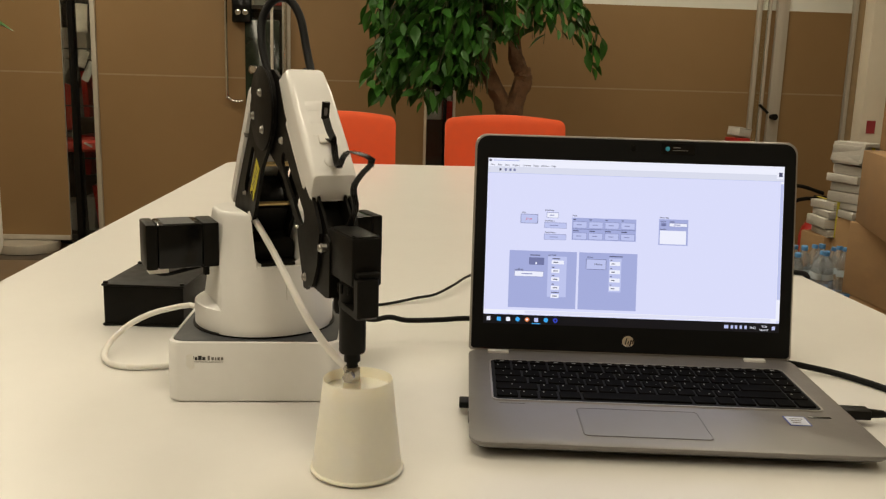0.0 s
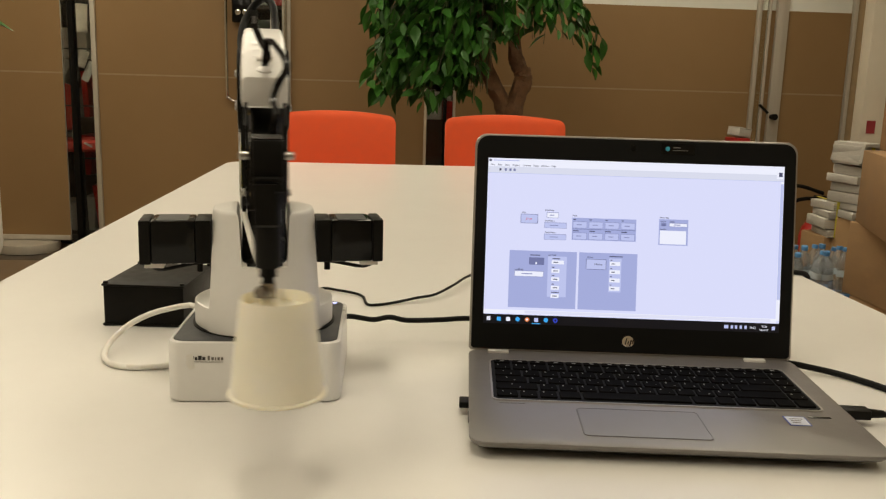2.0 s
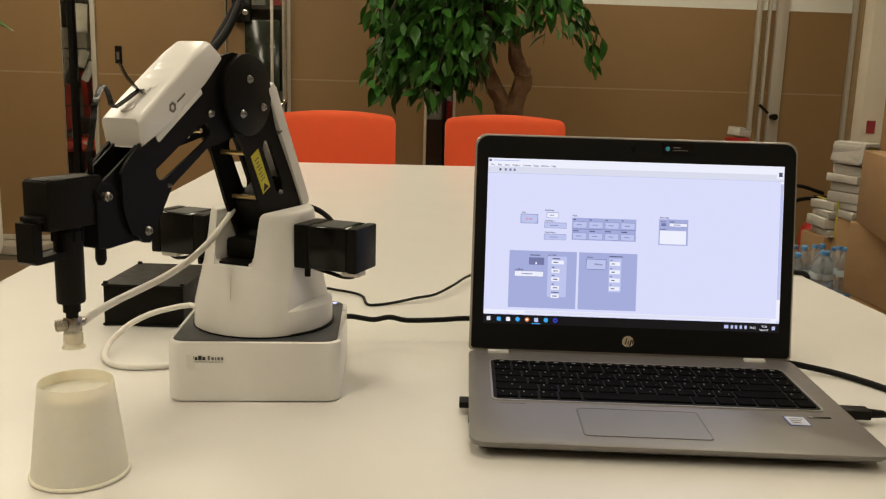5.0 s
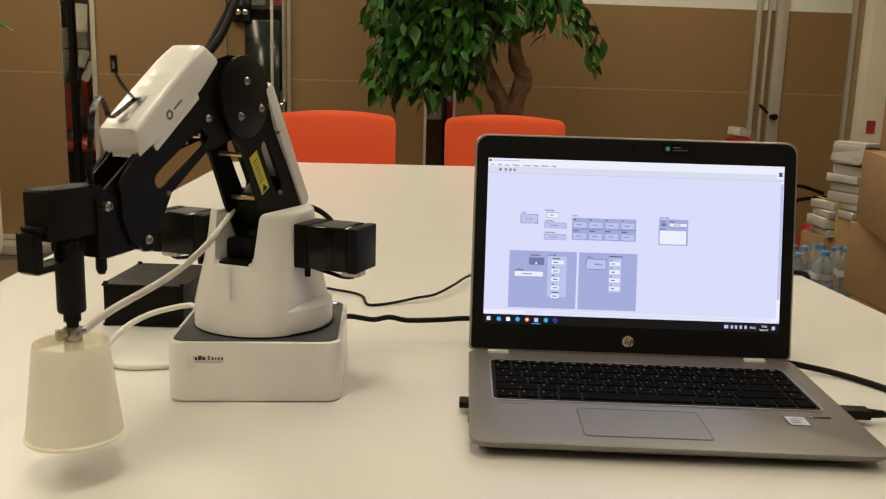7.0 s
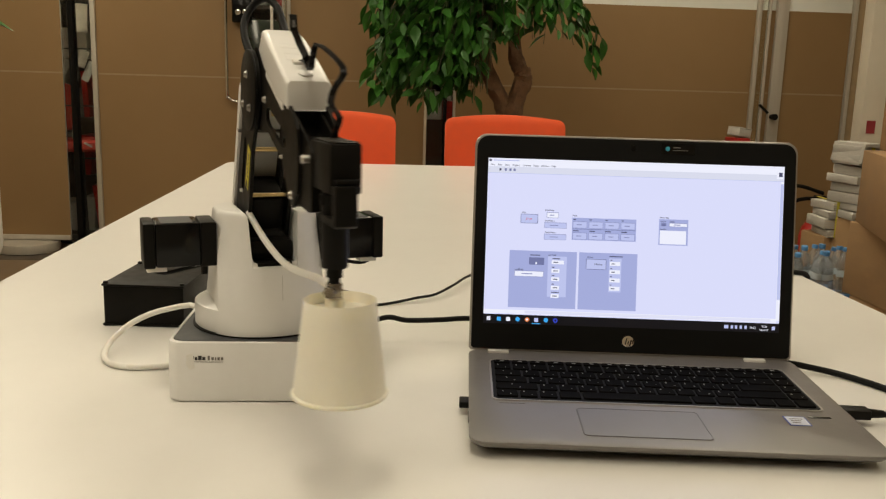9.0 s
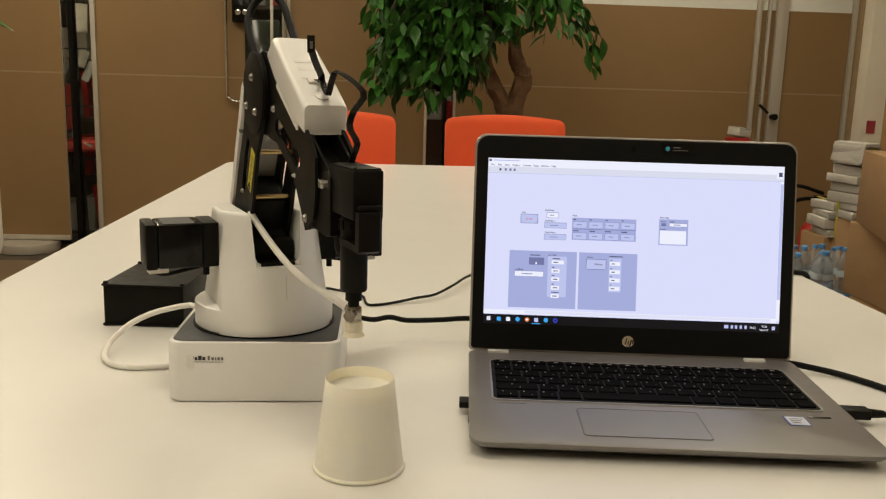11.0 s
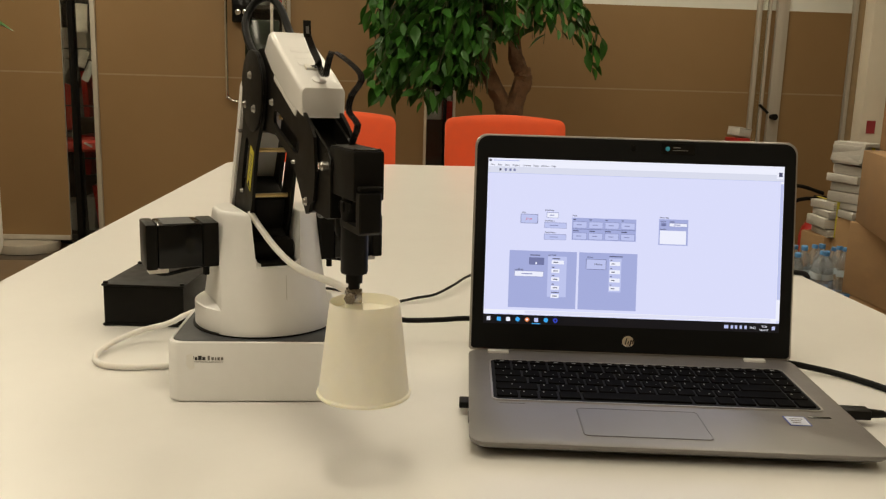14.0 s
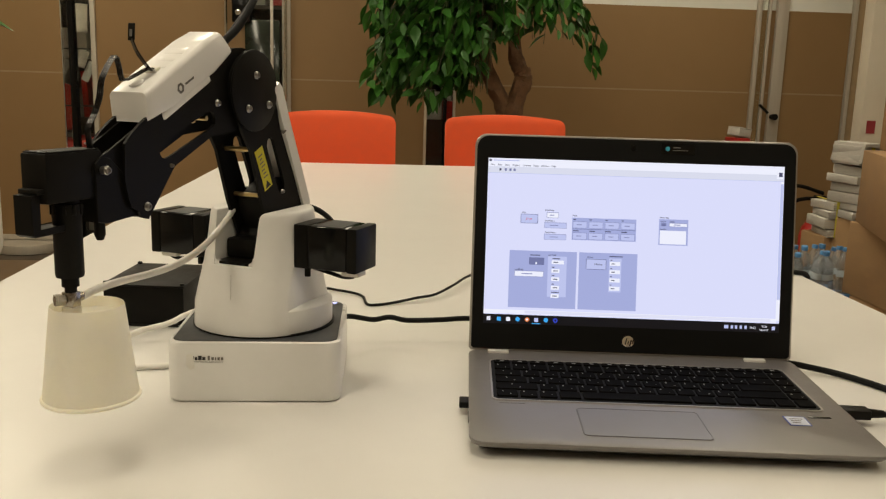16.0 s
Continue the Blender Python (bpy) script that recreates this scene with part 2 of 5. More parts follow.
def sweep(path, section, bm=None, up=(0, 0, 1)):
    """Sweep a closed section (points across, up) along a path."""
    bm = bm or bmesh.new()
    up = Vector(up)
    loops = []
    side = None
    for i, p in enumerate(path):
        t = (path[min(i + 1, len(path) - 1)] - path[max(i - 1, 0)]).normalized()
        s = t.cross(up) if side is None else side - t * side.dot(t)
        if s.length < 1e-6:
            s = t.orthogonal()
        side = s.normalized()
        nrm = side.cross(t)
        loops.append([p + side * a + nrm * b for a, b in section])
    return rings(bm, loops)


def tube(pts, r, k=8, n=10, bm=None, up=(0, 0, 1), smooth=True):
    sec = [(r * math.cos(2 * math.pi * i / n), r * math.sin(2 * math.pi * i / n)) for i in range(n)]
    return sweep(smoothpath(pts, k) if smooth else [Vector(p) for p in pts], sec, bm, up)


def ribbon(pts, w, th, k=8, bm=None, up=(0, 0, 1)):
    return sweep(smoothpath(pts, k), [(-w, -th), (w, -th), (w, th), (-w, th)], bm, up)


# ------------------------------------------------------------------ room
def room():
    b = bx(-4.0, 4.2, -3.5, 4.2, FLOOR - 0.12, FLOOR - 0.006)
    fl = solid("floor", b, M_GROUT, "brown tiled office floor", "floor", kind="structure", smooth=False)
    fl2 = bx(-4.0, 4.2, 4.2, 7.0, FLOOR - 0.12, FLOOR - 0.002)
    solid("floor_beyond", fl2, M_FLOOR, "brown floor behind the glass partition", "floor", kind="structure", smooth=False)
    tile = put("floor_tile", bx(-0.298, 0.298, -0.298, 0.298, -0.006, 0, 0.002, 1), M_FLOOR)
    for i in range(13):
        for j in range(12):
            o = new("floor_tile", tile)
            o.parent = fl
            o.location = (-3.7 + i * 0.6, -3.2 + j * 0.6 + 0.3, FLOOR)
    solid("ceiling", bx(-4.0, 4.2, -3.5, 7.0, CEIL, CEIL + 0.1), M_CEIL, "white ceiling boards", "ceiling", kind="structure", smooth=False)
    solid("wall_south", bx(-4.0, 4.2, -3.6, -3.5, FLOOR, CEIL), M_WALL, "plain beige wall", "wall", kind="structure", smooth=False)
    solid("wall_west", bx(-4.1, -4.0, -3.6, 7.0, FLOOR, CEIL), M_WALL, "plain beige wall", "wall", kind="structure", smooth=False)
    solid("wall_east", bx(4.2, 4.3, -3.6, 7.0, FLOOR, CEIL), M_WALL, "plain beige wall", "wall", kind="structure", smooth=False)
    solid("wall_north", bx(-4.1, 4.3, 7.0, 7.1, FLOOR, CEIL), M_WALL, "plain beige wall of the room beyond", "wall", kind="structure", smooth=False)
    solid("wall_column", bx(2.985, 3.60, 4.20, 4.5, FLOOR, CEIL, 0.006), M_COLUMN, "cream painted column beside the partition", "wall", kind="structure")
    for px, py, share, wide, long in PANELS:
        t = thing("ceiling_lamp", "white recessed fluorescent ceiling lamp assumed out of view, switched on", "ceiling lamp", "ceiling lamps", at=Matrix.Translation((px, py, CEIL)))
        part("frame", bx(-wide / 2 - 0.05, wide / 2 + 0.05, -long / 2 - 0.07, long / 2 + 0.07, -0.012, 0.0, 0.003), M_WALL, t)
        part("diffuser", bx(-wide / 2 - 0.02, wide / 2 + 0.02, -long / 2 - 0.03, long / 2 + 0.03, -0.018, -0.0125), M_LAMPGLOW, t)


YW = 4.30  # the glass partition's front face


def partition():
    # panels: x from, x to, height of the film's top
    def panel(x0, x1, name):
        t = thing(name, "glass partition panel covered with brown film", "partition", "partition panels", "structure")
        part("pane", bx(x0, x1, YW + 0.004, YW + 0.016, -0.64, CEIL, 0.001), M_FROST, t, "white frosted glass")
        part("film", bx(x0, x1, YW, YW + 0.0035, -0.64, 0.290), M_FILM, t, smooth=False)
        part("film", bx(x0, x1, YW, YW + 0.0035, 0.299, 0.776), M_FILM, t, smooth=False)
        part("film_joint", bx(x0, x1, YW + 0.0008, YW + 0.0036, 0.290, 0.299), M_FILMLINE, t, smooth=False)
        part("bottom_rail", bx(x0, x1, YW - 0.012, YW + 0.03, -0.668, -0.64, 0.002), M_ALU, t)
        return t
    panel(-3.9, -1.685, "window_1")
    panel(-1.495, -0.655, "window_2")
    panel(-0.415, 0.375, "window_3")
    panel(0.545, 2.438, "window_4")
    panel(2.515, 2.905, "window_5")

    def post(x0, x1, mtl=M_ALU, y0=-0.02, y1=0.04, lab="brushed aluminium partition post"):
        solid("trim", bx(x0, x1, YW + y0, YW + y1, FLOOR, CEIL, 0.003), mtl, lab, "post", kind="structure")
    post(-1.517, -1.490)
    post(-1.640, -1.608, M_BLACKGLOSS, lab="black glossy door edge strip")
    post(-0.425, -0.405)
    post(-0.452, -0.440)
    post(0.368, 0.384, M_WALL, lab="pale edge strip of a glass door")
    post(0.482, 0.500, M_BLACKGLOSS, lab="black glossy door edge strip")
    post(0.537, 0.553, M_ALU, -0.004, 0.02)
    post(2.440, 2.512, lab="wide aluminium door post")
    post(2.912, 2.934)
    post(2.934, 2.985, M_FILMLINE, 0.0, 0.03, "brownish channel between the glass and the column")
    # round floor socket under the fixed panel
    solid("floor_guide", lathe([(0.17, FLOOR), (0.175, FLOOR + 0.02), (0.172, FLOOR + 0.05), (0.14, FLOOR + 0.058)], 40, -1.93, 4.30), M_ALU, "round grey metal floor plinth under the partition", "plinth")
    # sliding door rails leaning in front of the right panel
    d = thing("glass_door", "frameless glass door standing open, with aluminium edges", "door", at=Matrix.Translation((2.312, YW - 0.06, 0)))
    part("edge_rail", bx(-0.012, 0.012, -0.015, 0.015, FLOOR + 0.01, CEIL - 0.02, 0.003), M_ALU, d)
    part("edge_rail", bx(0.052, 0.068, -0.015, 0.015, FLOOR + 0.01, CEIL - 0.02, 0.003), M_ALU, d)
    g = part("pane", bx(0.012, 0.052, -0.005, 0.005, FLOOR + 0.01, CEIL - 0.02), M_GLASS, d, smooth=False)
    g.visible_shadow = False
    part("lock", lathe([(0.0, -0.02), (0.019, -0.02), (0.019, -0.012), (0.014, 0.03)], 24, 0.146, 0.156, "y"), M_BLACK, d)
    part("lock_arm", tube([(0.10, -0.02, 0.178), (0.075, -0.02, 0.2), (0.045, -0.018, 0.225)], 0.008), M_BLACKMAT, d)
    # pull handle and lock of the middle door
    h = thing("door_handle_set", "chrome loop door handle with a black lock box", "door handle", at=Matrix.Translation((-0.720, YW - 0.04, 0)))
    part("pull_loop", tube([(0.055, 0.0, 1.0), (-0.03, 0, 1.0), (-0.042, 0, 0.9), (-0.042, 0, 0.25), (-0.036, 0, 0.185), (0.0, 0, 0.162), (0.05, 0, 0.165)], 0.009, 6), M_CHROME, h)
    part("lock_box", bx(-0.005, 0.10, -0.03, 0.03, 0.60, 0.76, 0.008), M_BLACKGLOSS, h)
    part("keyhole", lathe([(0.018, -0.032), (0.016, -0.036), (0.008, -0.037)], 20, 0.03, 0.655, "y"), M_CHROME, h)
    part("keyhole", lathe([(0.018, -0.032), (0.016, -0.036), (0.008, -0.037)], 20, 0.07, 0.655, "y"), M_CHROME, h)
    part("lower_lock", lathe([(0.026, -0.01), (0.026, -0.03), (0.018, -0.04)], 24, 0.110, 0.343, "y"), M_CHROME, h)
    # dark strip whose green reflection is part of its colour
    part("backplate", bx(0.062, 0.255, -0.004, 0.02, -0.60, 0.62, 0.004), M_DARKGLASS, h, "dark glass strip with a greenish reflection painted in")
    part("pull_loop", tube([(0.19, 0.0, 1.0), (0.275, 0, 1.0), (0.288, 0, 0.9), (0.288, 0, 0.24), (0.282, 0, 0.175), (0.262, 0, 0.150), (0.20, 0, 0.152)], 0.009, 6), M_CHROME, h)
    part("door_edge", bx(0.205, 0.222, -0.010, 0.0, -0.60, 1.2, 0.002), M_ALU, h)
    # clear panes of the gaps
    for x0, x1 in ((-1.680, -1.640), (-1.608, -1.517), (-0.655, -0.452), (0.384, 0.482), (0.500, 0.537)):
        p = solid("window_pane", bx(x0, x1, YW + 0.002, YW + 0.012, FLOOR + 0.01, CEIL), M_GLASS, "clear glass strip of the partition", "window", kind="structure", smooth=False)
        p.visible_shadow = False


def beyond():
    """Shelves and clutter seen through the clear strips."""
    for cx in (-2.05, 0.42, -0.85):
        s = thing("bookshelf", "dark open shelf crowded with files and red boxes", "shelf", "shelves beyond the glass", at=Matrix.Translation((cx, 4.95, FLOOR)))
        part("side_panel", bx(-0.55, -0.53, -0.15, 0.15, 0, 1.9), M_SHELF, s, smooth=False)
        part("side_panel", bx(0.53, 0.55, -0.15, 0.15, 0, 1.9), M_SHELF, s, smooth=False)
        part("back_panel", bx(-0.53, 0.53, 0.13, 0.15, 0, 1.9), M_SHELF, s, smooth=False)
        for z in (0.02, 0.38, 0.74, 1.10, 1.46, 1.88):
            part("shelf_board", bx(-0.53, 0.53, -0.15, 0.13, z - 0.012, z + 0.012), M_SHELF, s, smooth=False)
        rnd = random.Random(7 if cx < -1 else (11 if cx > 0 else 5))
        for z in (0.032, 0.392, 0.752, 1.112, 1.472):
            x = -0.52
            while x < 0.46:
                w = rnd.uniform(0.025, 0.075)
                hgt = rnd.uniform(0.17, 0.30)
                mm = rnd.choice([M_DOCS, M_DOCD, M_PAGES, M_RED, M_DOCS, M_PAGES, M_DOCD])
                fo = part("folder", bx(-w / 2, w / 2, -0.13, 0.1, 0, hgt, 0.003, 1), mm, s, smooth=False)
                fo.matrix_basis = pose(x + w / 2, rnd.uniform(-0.03, 0.02), z, 0, rnd.uniform(-7, 7), 0)
                x += w + rnd.uniform(0.004, 0.05)
    # cartons seen in the strip between the chairs
    solid("small_carton", bx(-0.11, 0.0, -0.05, 0.10, 0, 0.17, 0.004), M_FROST, "pale carton on a cabinet beyond the glass", "box", m=pose(0.492, 4.64, 0.0745))
    solid("small_carton", bx(0.0, 0.09, -0.05, 0.08, 0, 0.115, 0.004), M_RED, "red carton on a cabinet beyond the glass", "box", m=pose(0.503, 4.64, 0.0745))
    solid("narrow_cabinet", bx(-0.13, 0.10, -0.07, 0.12, 0, 0.804, 0.004), M_SHELF, "dark narrow cabinet beyond the glass", "cabinet", m=pose(0.50, 4.64, FLOOR))
    # red chair, papers and a cabinet behind the first strip
    r = thing("red_chair", "red fabric chair beyond the glass", "chair", at=pose(-1.745, 4.66, FLOOR, 0, 0, 12))
    part("backrest", slab(rrect(0.075, 0.14, 0.05, 6, -0.075, 0.82), -0.03, 0.02, 0.012, "y"), M_REDCHAIR, r)
    part("seat", slab(rrect(0.16, 0.15, 0.05, 5, 0.02, -0.02), 0.56, 0.63, 0.015), M_REDCHAIR, r)
    part("column", lathe([(0.03, 0.02), (0.022, 0.30), (0.022, 0.56)], 16, 0.02, -0.02), M_CHAIRBLACK, r)
    part("foot_plate", lathe([(0.15, 0.0), (0.15, 0.012), (0.04, 0.03)], 24, 0.02, -0.02), M_CHAIRBLACK, r)
    rnd = random.Random(17)
    rack = thing("paper_rack", "dark wire rack holding white sheets beyond the glass", "rack", at=pose(-1.70, 4.50, FLOOR))
    for x in (-0.16, 0.16):
        part("upright", bx(x - 0.006, x + 0.006, -0.012, 0.0, 0, 1.55), M_CHAIRBLACK, rack, smooth=False)
    for z, x, w, h, tilt in ((1.10, -0.075, 0.07, 0.11, 6), (1.02, -0.055, 0.05, 0.09, 24), (1.06, 0.055, 0.05, 0.10, 20), (0.98, 0.075, 0.045, 0.12, 24), (0.86, -0.065, 0.05, 0.03, 0), (0.64, 0.000, 0.026, 0.11, 3), (0.55, 0.025, 0.03, 0.06, -20), (1.26, 0.06, 0.09, 0.16, 3), (0.60, 0.075, 0.05, 0.012, 28)):
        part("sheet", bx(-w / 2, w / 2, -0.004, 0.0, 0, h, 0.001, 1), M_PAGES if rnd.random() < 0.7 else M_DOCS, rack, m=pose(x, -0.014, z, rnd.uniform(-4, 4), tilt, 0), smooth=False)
    for z in (0.52, 0.83, 1.16, 1.42):
        part("crossbar", bx(-0.154, 0.154, -0.010, -0.002, z, z + 0.008), M_CHAIRBLACK, rack, smooth=False)


# ------------------------------------------------------------------ table
def table():
    t = thing("conference_table", "long white laminate conference table with rounded corners", "table")
    part("tabletop", slab([(0.1925 + x, 0.86 + y) for x, y in rrect(0.6175, 1.46, 0.09, 8)], -0.030, 0.0, 0.003), M_TABLE, t)
    for x in (-0.3, 0.68):
        for y in (-0.45, 2.15):
            part("leg", slab(rrect(0.03, 0.03, 0.008, 3, x, y), FLOOR + 0.012, -0.030, 0.0), M_ALU, t)
            part("foot", lathe([(0.03, FLOOR), (0.034, FLOOR + 0.004), (0.034, FLOOR + 0.012)], 20, x, y), M_BLACKMAT, t)
    part("side_beam", bx(-0.31, -0.29, -0.42, 2.12, -0.08, -0.030), M_ALU, t)
    part("side_beam", bx(0.67, 0.69, -0.42, 2.12, -0.08, -0.030), M_ALU, t)


def chair_at(x, y, turn, first=None):
    m = pose(x, y, FLOOR, 0, 0, turn)
    if first:
        return copy_thing(first, m)
    c = thing("office_chair", "orange-red fabric office chair tucked behind the table", "chair", "chairs behind the table", at=m)
    # backrest: curved upholstered shell; front faces -y
    loops = []
    R, ZT, H = 0.034, 0.892, 0.2450
    levels = [(0.52 + 0.046 * i, H * (1 - 0.035 * max(0.0, 1 - i / 4))) for i in range(8)]
    levels += [(ZT - R + R * math.sin(a), H - R + R * math.cos(a)) for a in [math.pi / 2 * j / 6 for j in range(7)]]
    for z, hw in levels:
        lp = []
        n = 16
        for s, off in ((1, -0.022), (-1, 0.022)):
            for j in range(n + 1):
                u = s * math.sin(math.pi / 2 * (-1 + 2 * j / n))
                bow = 0.035 * (1 - u * u)
                top = max(0.0, (z - ZT + R) / R)
                zz = z + 0.014 * (1 - u * u) * top
                lp.append((u * hw, off * (1 - 0.55 * u ** 8) * (1 - 0.45 * top ** 3) + bow + 0.09 * (z - 0.52) - 0.02, zz))
        loops.append(lp)
    part("backrest", rings(bmesh.new(), loops), M_ORANGE, c)
    part("seat", slab(rrect(0.24, 0.235, 0.06, 6, 0, -0.22), 0.43, 0.50, 0.015), M_ORANGE, c)
    part("back_bar", tube([(0, 0.04, 0.74), (0, 0.07, 0.60), (0, 0.03, 0.44), (0, -0.12, 0.415)], 0.022), M_CHAIRBLACK, c)
    part("column", lathe([(0.03, 0.10), (0.03, 0.26), (0.018, 0.261), (0.018, 0.43)], 20, 0, -0.22), M_CHAIRBLACK, c)
    for i in range(5):
        a = 2 * math.pi * i / 5 + 0.3
        e = (0.29 * math.cos(a), -0.22 + 0.29 * math.sin(a))
        leg = part("leg", tube([(0, -0.22, 0.115), ((e[0]) * 0.5, -0.22 + (e[1] + 0.22) * 0.5, 0.10), (e[0], e[1], 0.075)], 0.016), M_CHAIRBLACK, c)
        part("castor", lathe([(0.02, -0.02), (0.029, -0.014), (0.029, 0.014), (0.02, 0.02)], 16, e[0], 0.029, "y", bm=None), M_CHAIRBLACK, leg, m=Matrix.Translation((0, e[1], 0)))
    return c


# ------------------------------------------------------------------ robot: links and poses
SH = 0.1385           # height of the shoulder axis
L1, L2 = 0.135, 0.147  # rear arm and forearm
TOOL = (0.065, 0.060)  # from the lower wrist pin forward and down to the hose fitting
OFF = (0.0414, 0.0318)  # from the lower pins to the upper pins, always level

YAW = [(0, -68.1), (0.5, -68.4), (1.5, -68.6), (1.6, -69.1), (1.7, -70.7), (1.8, -73.7), (1.9, -77.5), (2.0, -81.9), (2.1, -87.5),
       (2.2, -93.2), (2.3, -99.8), (2.4, -105.2), (2.5, -109.0), (2.6, -112.0), (2.8, -114.4), (3.0, -115.0), (7.8, -115.0),
       (8.0, -114.5), (8.1, -112.8), (8.2, -110.0), (8.3, -106.4), (8.4, -101.6), (8.5, -96.0), (8.6, -89.6), (8.7, -83.6), (8.8, -78.6),
       (9.0, -71.5), (9.2, -68.6), (9.4, -68.2), (14.0, -68.2), (14.2, -68.5), (14.3, -69.2), (14.4, -70.2), (14.5, -71.8),
       (14.6, -74.5), (14.7, -78.6), (14.8, -83.8), (14.9, -89.8), (15.0, -96.6), (15.1, -102.2), (15.2, -106.9),
       (15.3, -110.6), (15.5, -114.1), (15.7, -115.0), (16.0, -115.0)]
LIFT = [(0, 0.0820), (0.2, 0.0905), (0.5, 0.1066), (1.0, 0.1411), (1.25, 0.1478), (1.5, 0.1504), (2.0, 0.1490), (3.0, 0.1481), (3.3, 0.1385),
        (3.5, 0.1327), (3.7, 0.1300), (4.0, 0.1294), (4.5, 0.1290), (5.0, 0.1160), (5.5, 0.0950), (6.0, 0.0797), (6.3, 0.0791),
        (6.5, 0.0817), (7.0, 0.1091), (7.5, 0.1392), (8.0, 0.1462), (8.3, 0.1482), (9.0, 0.1470), (9.4, 0.1492), (9.8, 0.1484),
        (10.1, 0.1385), (10.3, 0.1327), (10.5, 0.1300), (10.8, 0.1294), (11.1, 0.1286), (11.3, 0.1250), (11.5, 0.1172), (12.0, 0.0952),
        (12.5, 0.0807), (12.75, 0.0797), (13.0, 0.0857), (13.5, 0.1181), (14.0, 0.1420), (14.3, 0.1482), (15.0, 0.1478), (15.3, 0.1470), (15.5, 0.1430), (16.0, 0.1348)]


def curve_at(tab, t):
    """Monotone cubic reading of a table."""
    n = len(tab)
    i = max(k for k in range(n) if tab[k][0] <= t + 1e-9)
    if i == n - 1:
        return tab[-1][1]

    def slope(k):
        if k == 0 or k == n - 1:
            return 0.0
        a = (tab[k][1] - tab[k - 1][1]) / (tab[k][0] - tab[k - 1][0])
        b = (tab[k + 1][1] - tab[k][1]) / (tab[k + 1][0] - tab[k][0])
        return 0.0 if a * b <= 0 else 2 * a * b / (a + b)
    (t0, y0), (t1, y1) = tab[i], tab[i + 1]
    h = t1 - t0
    s = (t - t0) / h
    return (y0 * (1 + 2 * s) * (1 - s) ** 2 + slope(i) * h * s * (1 - s) ** 2 + y1 * s * s * (3 - 2 * s) + slope(i + 1) * h * s * s * (s - 1))


def joints(t):
    yaw = curve_at(YAW, t)
    z = curve_at(LIFT, t)
    r = 0.2518 + 0.060 * (z - 0.082) * max(0.0, min(1.0, (yaw + 115) / 47))
    wx, wz = r - TOOL[0], z + TOOL[1] - SH
    d = math.hypot(wx, wz)
    a = math.atan2(wz, wx) + math.acos((d * d + L1 * L1 - L2 * L2) / (2 * d * L1))
    ex, ez = L1 * math.cos(a), SH + L1 * math.sin(a)
    b = math.atan2(wz + SH - ez, wx - ex)
    return yaw, r, z, math.degrees(a), math.degrees(b), (ex, ez), (wx, wz + SH)


def arm_pose(yaw, x, z, tilt):
    return pose(0, 0, 0, 0, 0, yaw) @ pose(x, 0, z, 0, -tilt, 0)


CUP_RIGHT = Vector((0.0994, -0.2145, 0))
CUP_LEFT = Vector((-0.1078, -0.2242, 0))
# grip of the sucker on the cup: seconds, then the cup's middle forward and left of the sucker
GRIP_X = [(0, -0.0115), (1.0, -0.0095), (2.5, -0.0125), (3.0, -0.0130), (3.9, -0.0130), (6.3, -0.0036), (7.0, -0.0052), (8.0, -0.0062), (9.0, -0.0052), (10.6, -0.0100), (12.7, -0.0158), (13.5, -0.0150), (15.0, -0.0072), (15.4, -0.0110), (16.0, -0.0185)]
GRIP_Y = [(0, 0.0090), (1.0, 0.0130), (1.6, 0.0110), (2.5, 0.0000), (3.0, -0.0010), (3.9, -0.0018), (6.3, -0.0036), (7.0, -0.0080), (8.0, -0.0080), (9.0, 0.0059), (10.6, 0.0090), (12.7, 0.0128), (13.5, 0.0148), (14.4, 0.0120), (15.0, 0.0115), (16.0, -0.0034)]


def spin(v, deg):
    return Matrix.Rotation(radians(deg), 3, "Z") @ v


def held(t):
    """Place of the held cup: its grip creeps a little on the way."""
    yaw, r, z = joints(t)[:3]
    p = spin(Vector((r + curve_at(GRIP_X, t), curve_at(GRIP_Y, t), 0)), yaw)
    return Vector((p.x, p.y, max(0.0, z - 0.0808)))


def cup_pose(t):
    yaw = joints(t)[0]
    for t0, t1, nxt in ((0.0, 3.88, CUP_LEFT), (6.3, 10.54, CUP_RIGHT), (12.7, 99, None)):
        if t0 <= t <= t1:
            return held(t), yaw
        if nxt is not None and t1 < t < t1 + 0.27:
            p, k = held(t1), (t - t1) / 0.125
            q = p.lerp(nxt, max(0.0, min(1.0, (t - t1 - 0.12) / 0.14)))
            return Vector((q.x, q.y, max(0.0, p.z * (1 - k * k)))), joints(t1)[0]
    return (CUP_LEFT.copy() if t < 8 else CUP_RIGHT.copy()), (-115.0 if t < 8 else -68.2)


ROBOT = {}


def screw(parent, x, y, z, r=0.0042, side=1, mtl=None):
    s = side
    prof = [(r * 1.25, 0.0), (r * 1.25, 0.0006), (r, 0.0012), (r * 0.92, 0.0024), (r * 0.5, 0.0027), (r * 0.42, 0.0012)]
    part("screw", lathe([(a, s * b) for a, b in prof], 14, 0, 0, "y"), mtl or M_STEEL, parent, m=Matrix.Translation((x, y, z)))


def arc(cx, cz, r, a0, a1, n):
    return [(cx + r * math.cos(radians(a0 + (a1 - a0) * i / n)), cz + r * math.sin(radians(a0 + (a1 - a0) * i / n))) for i in range(n + 1)]


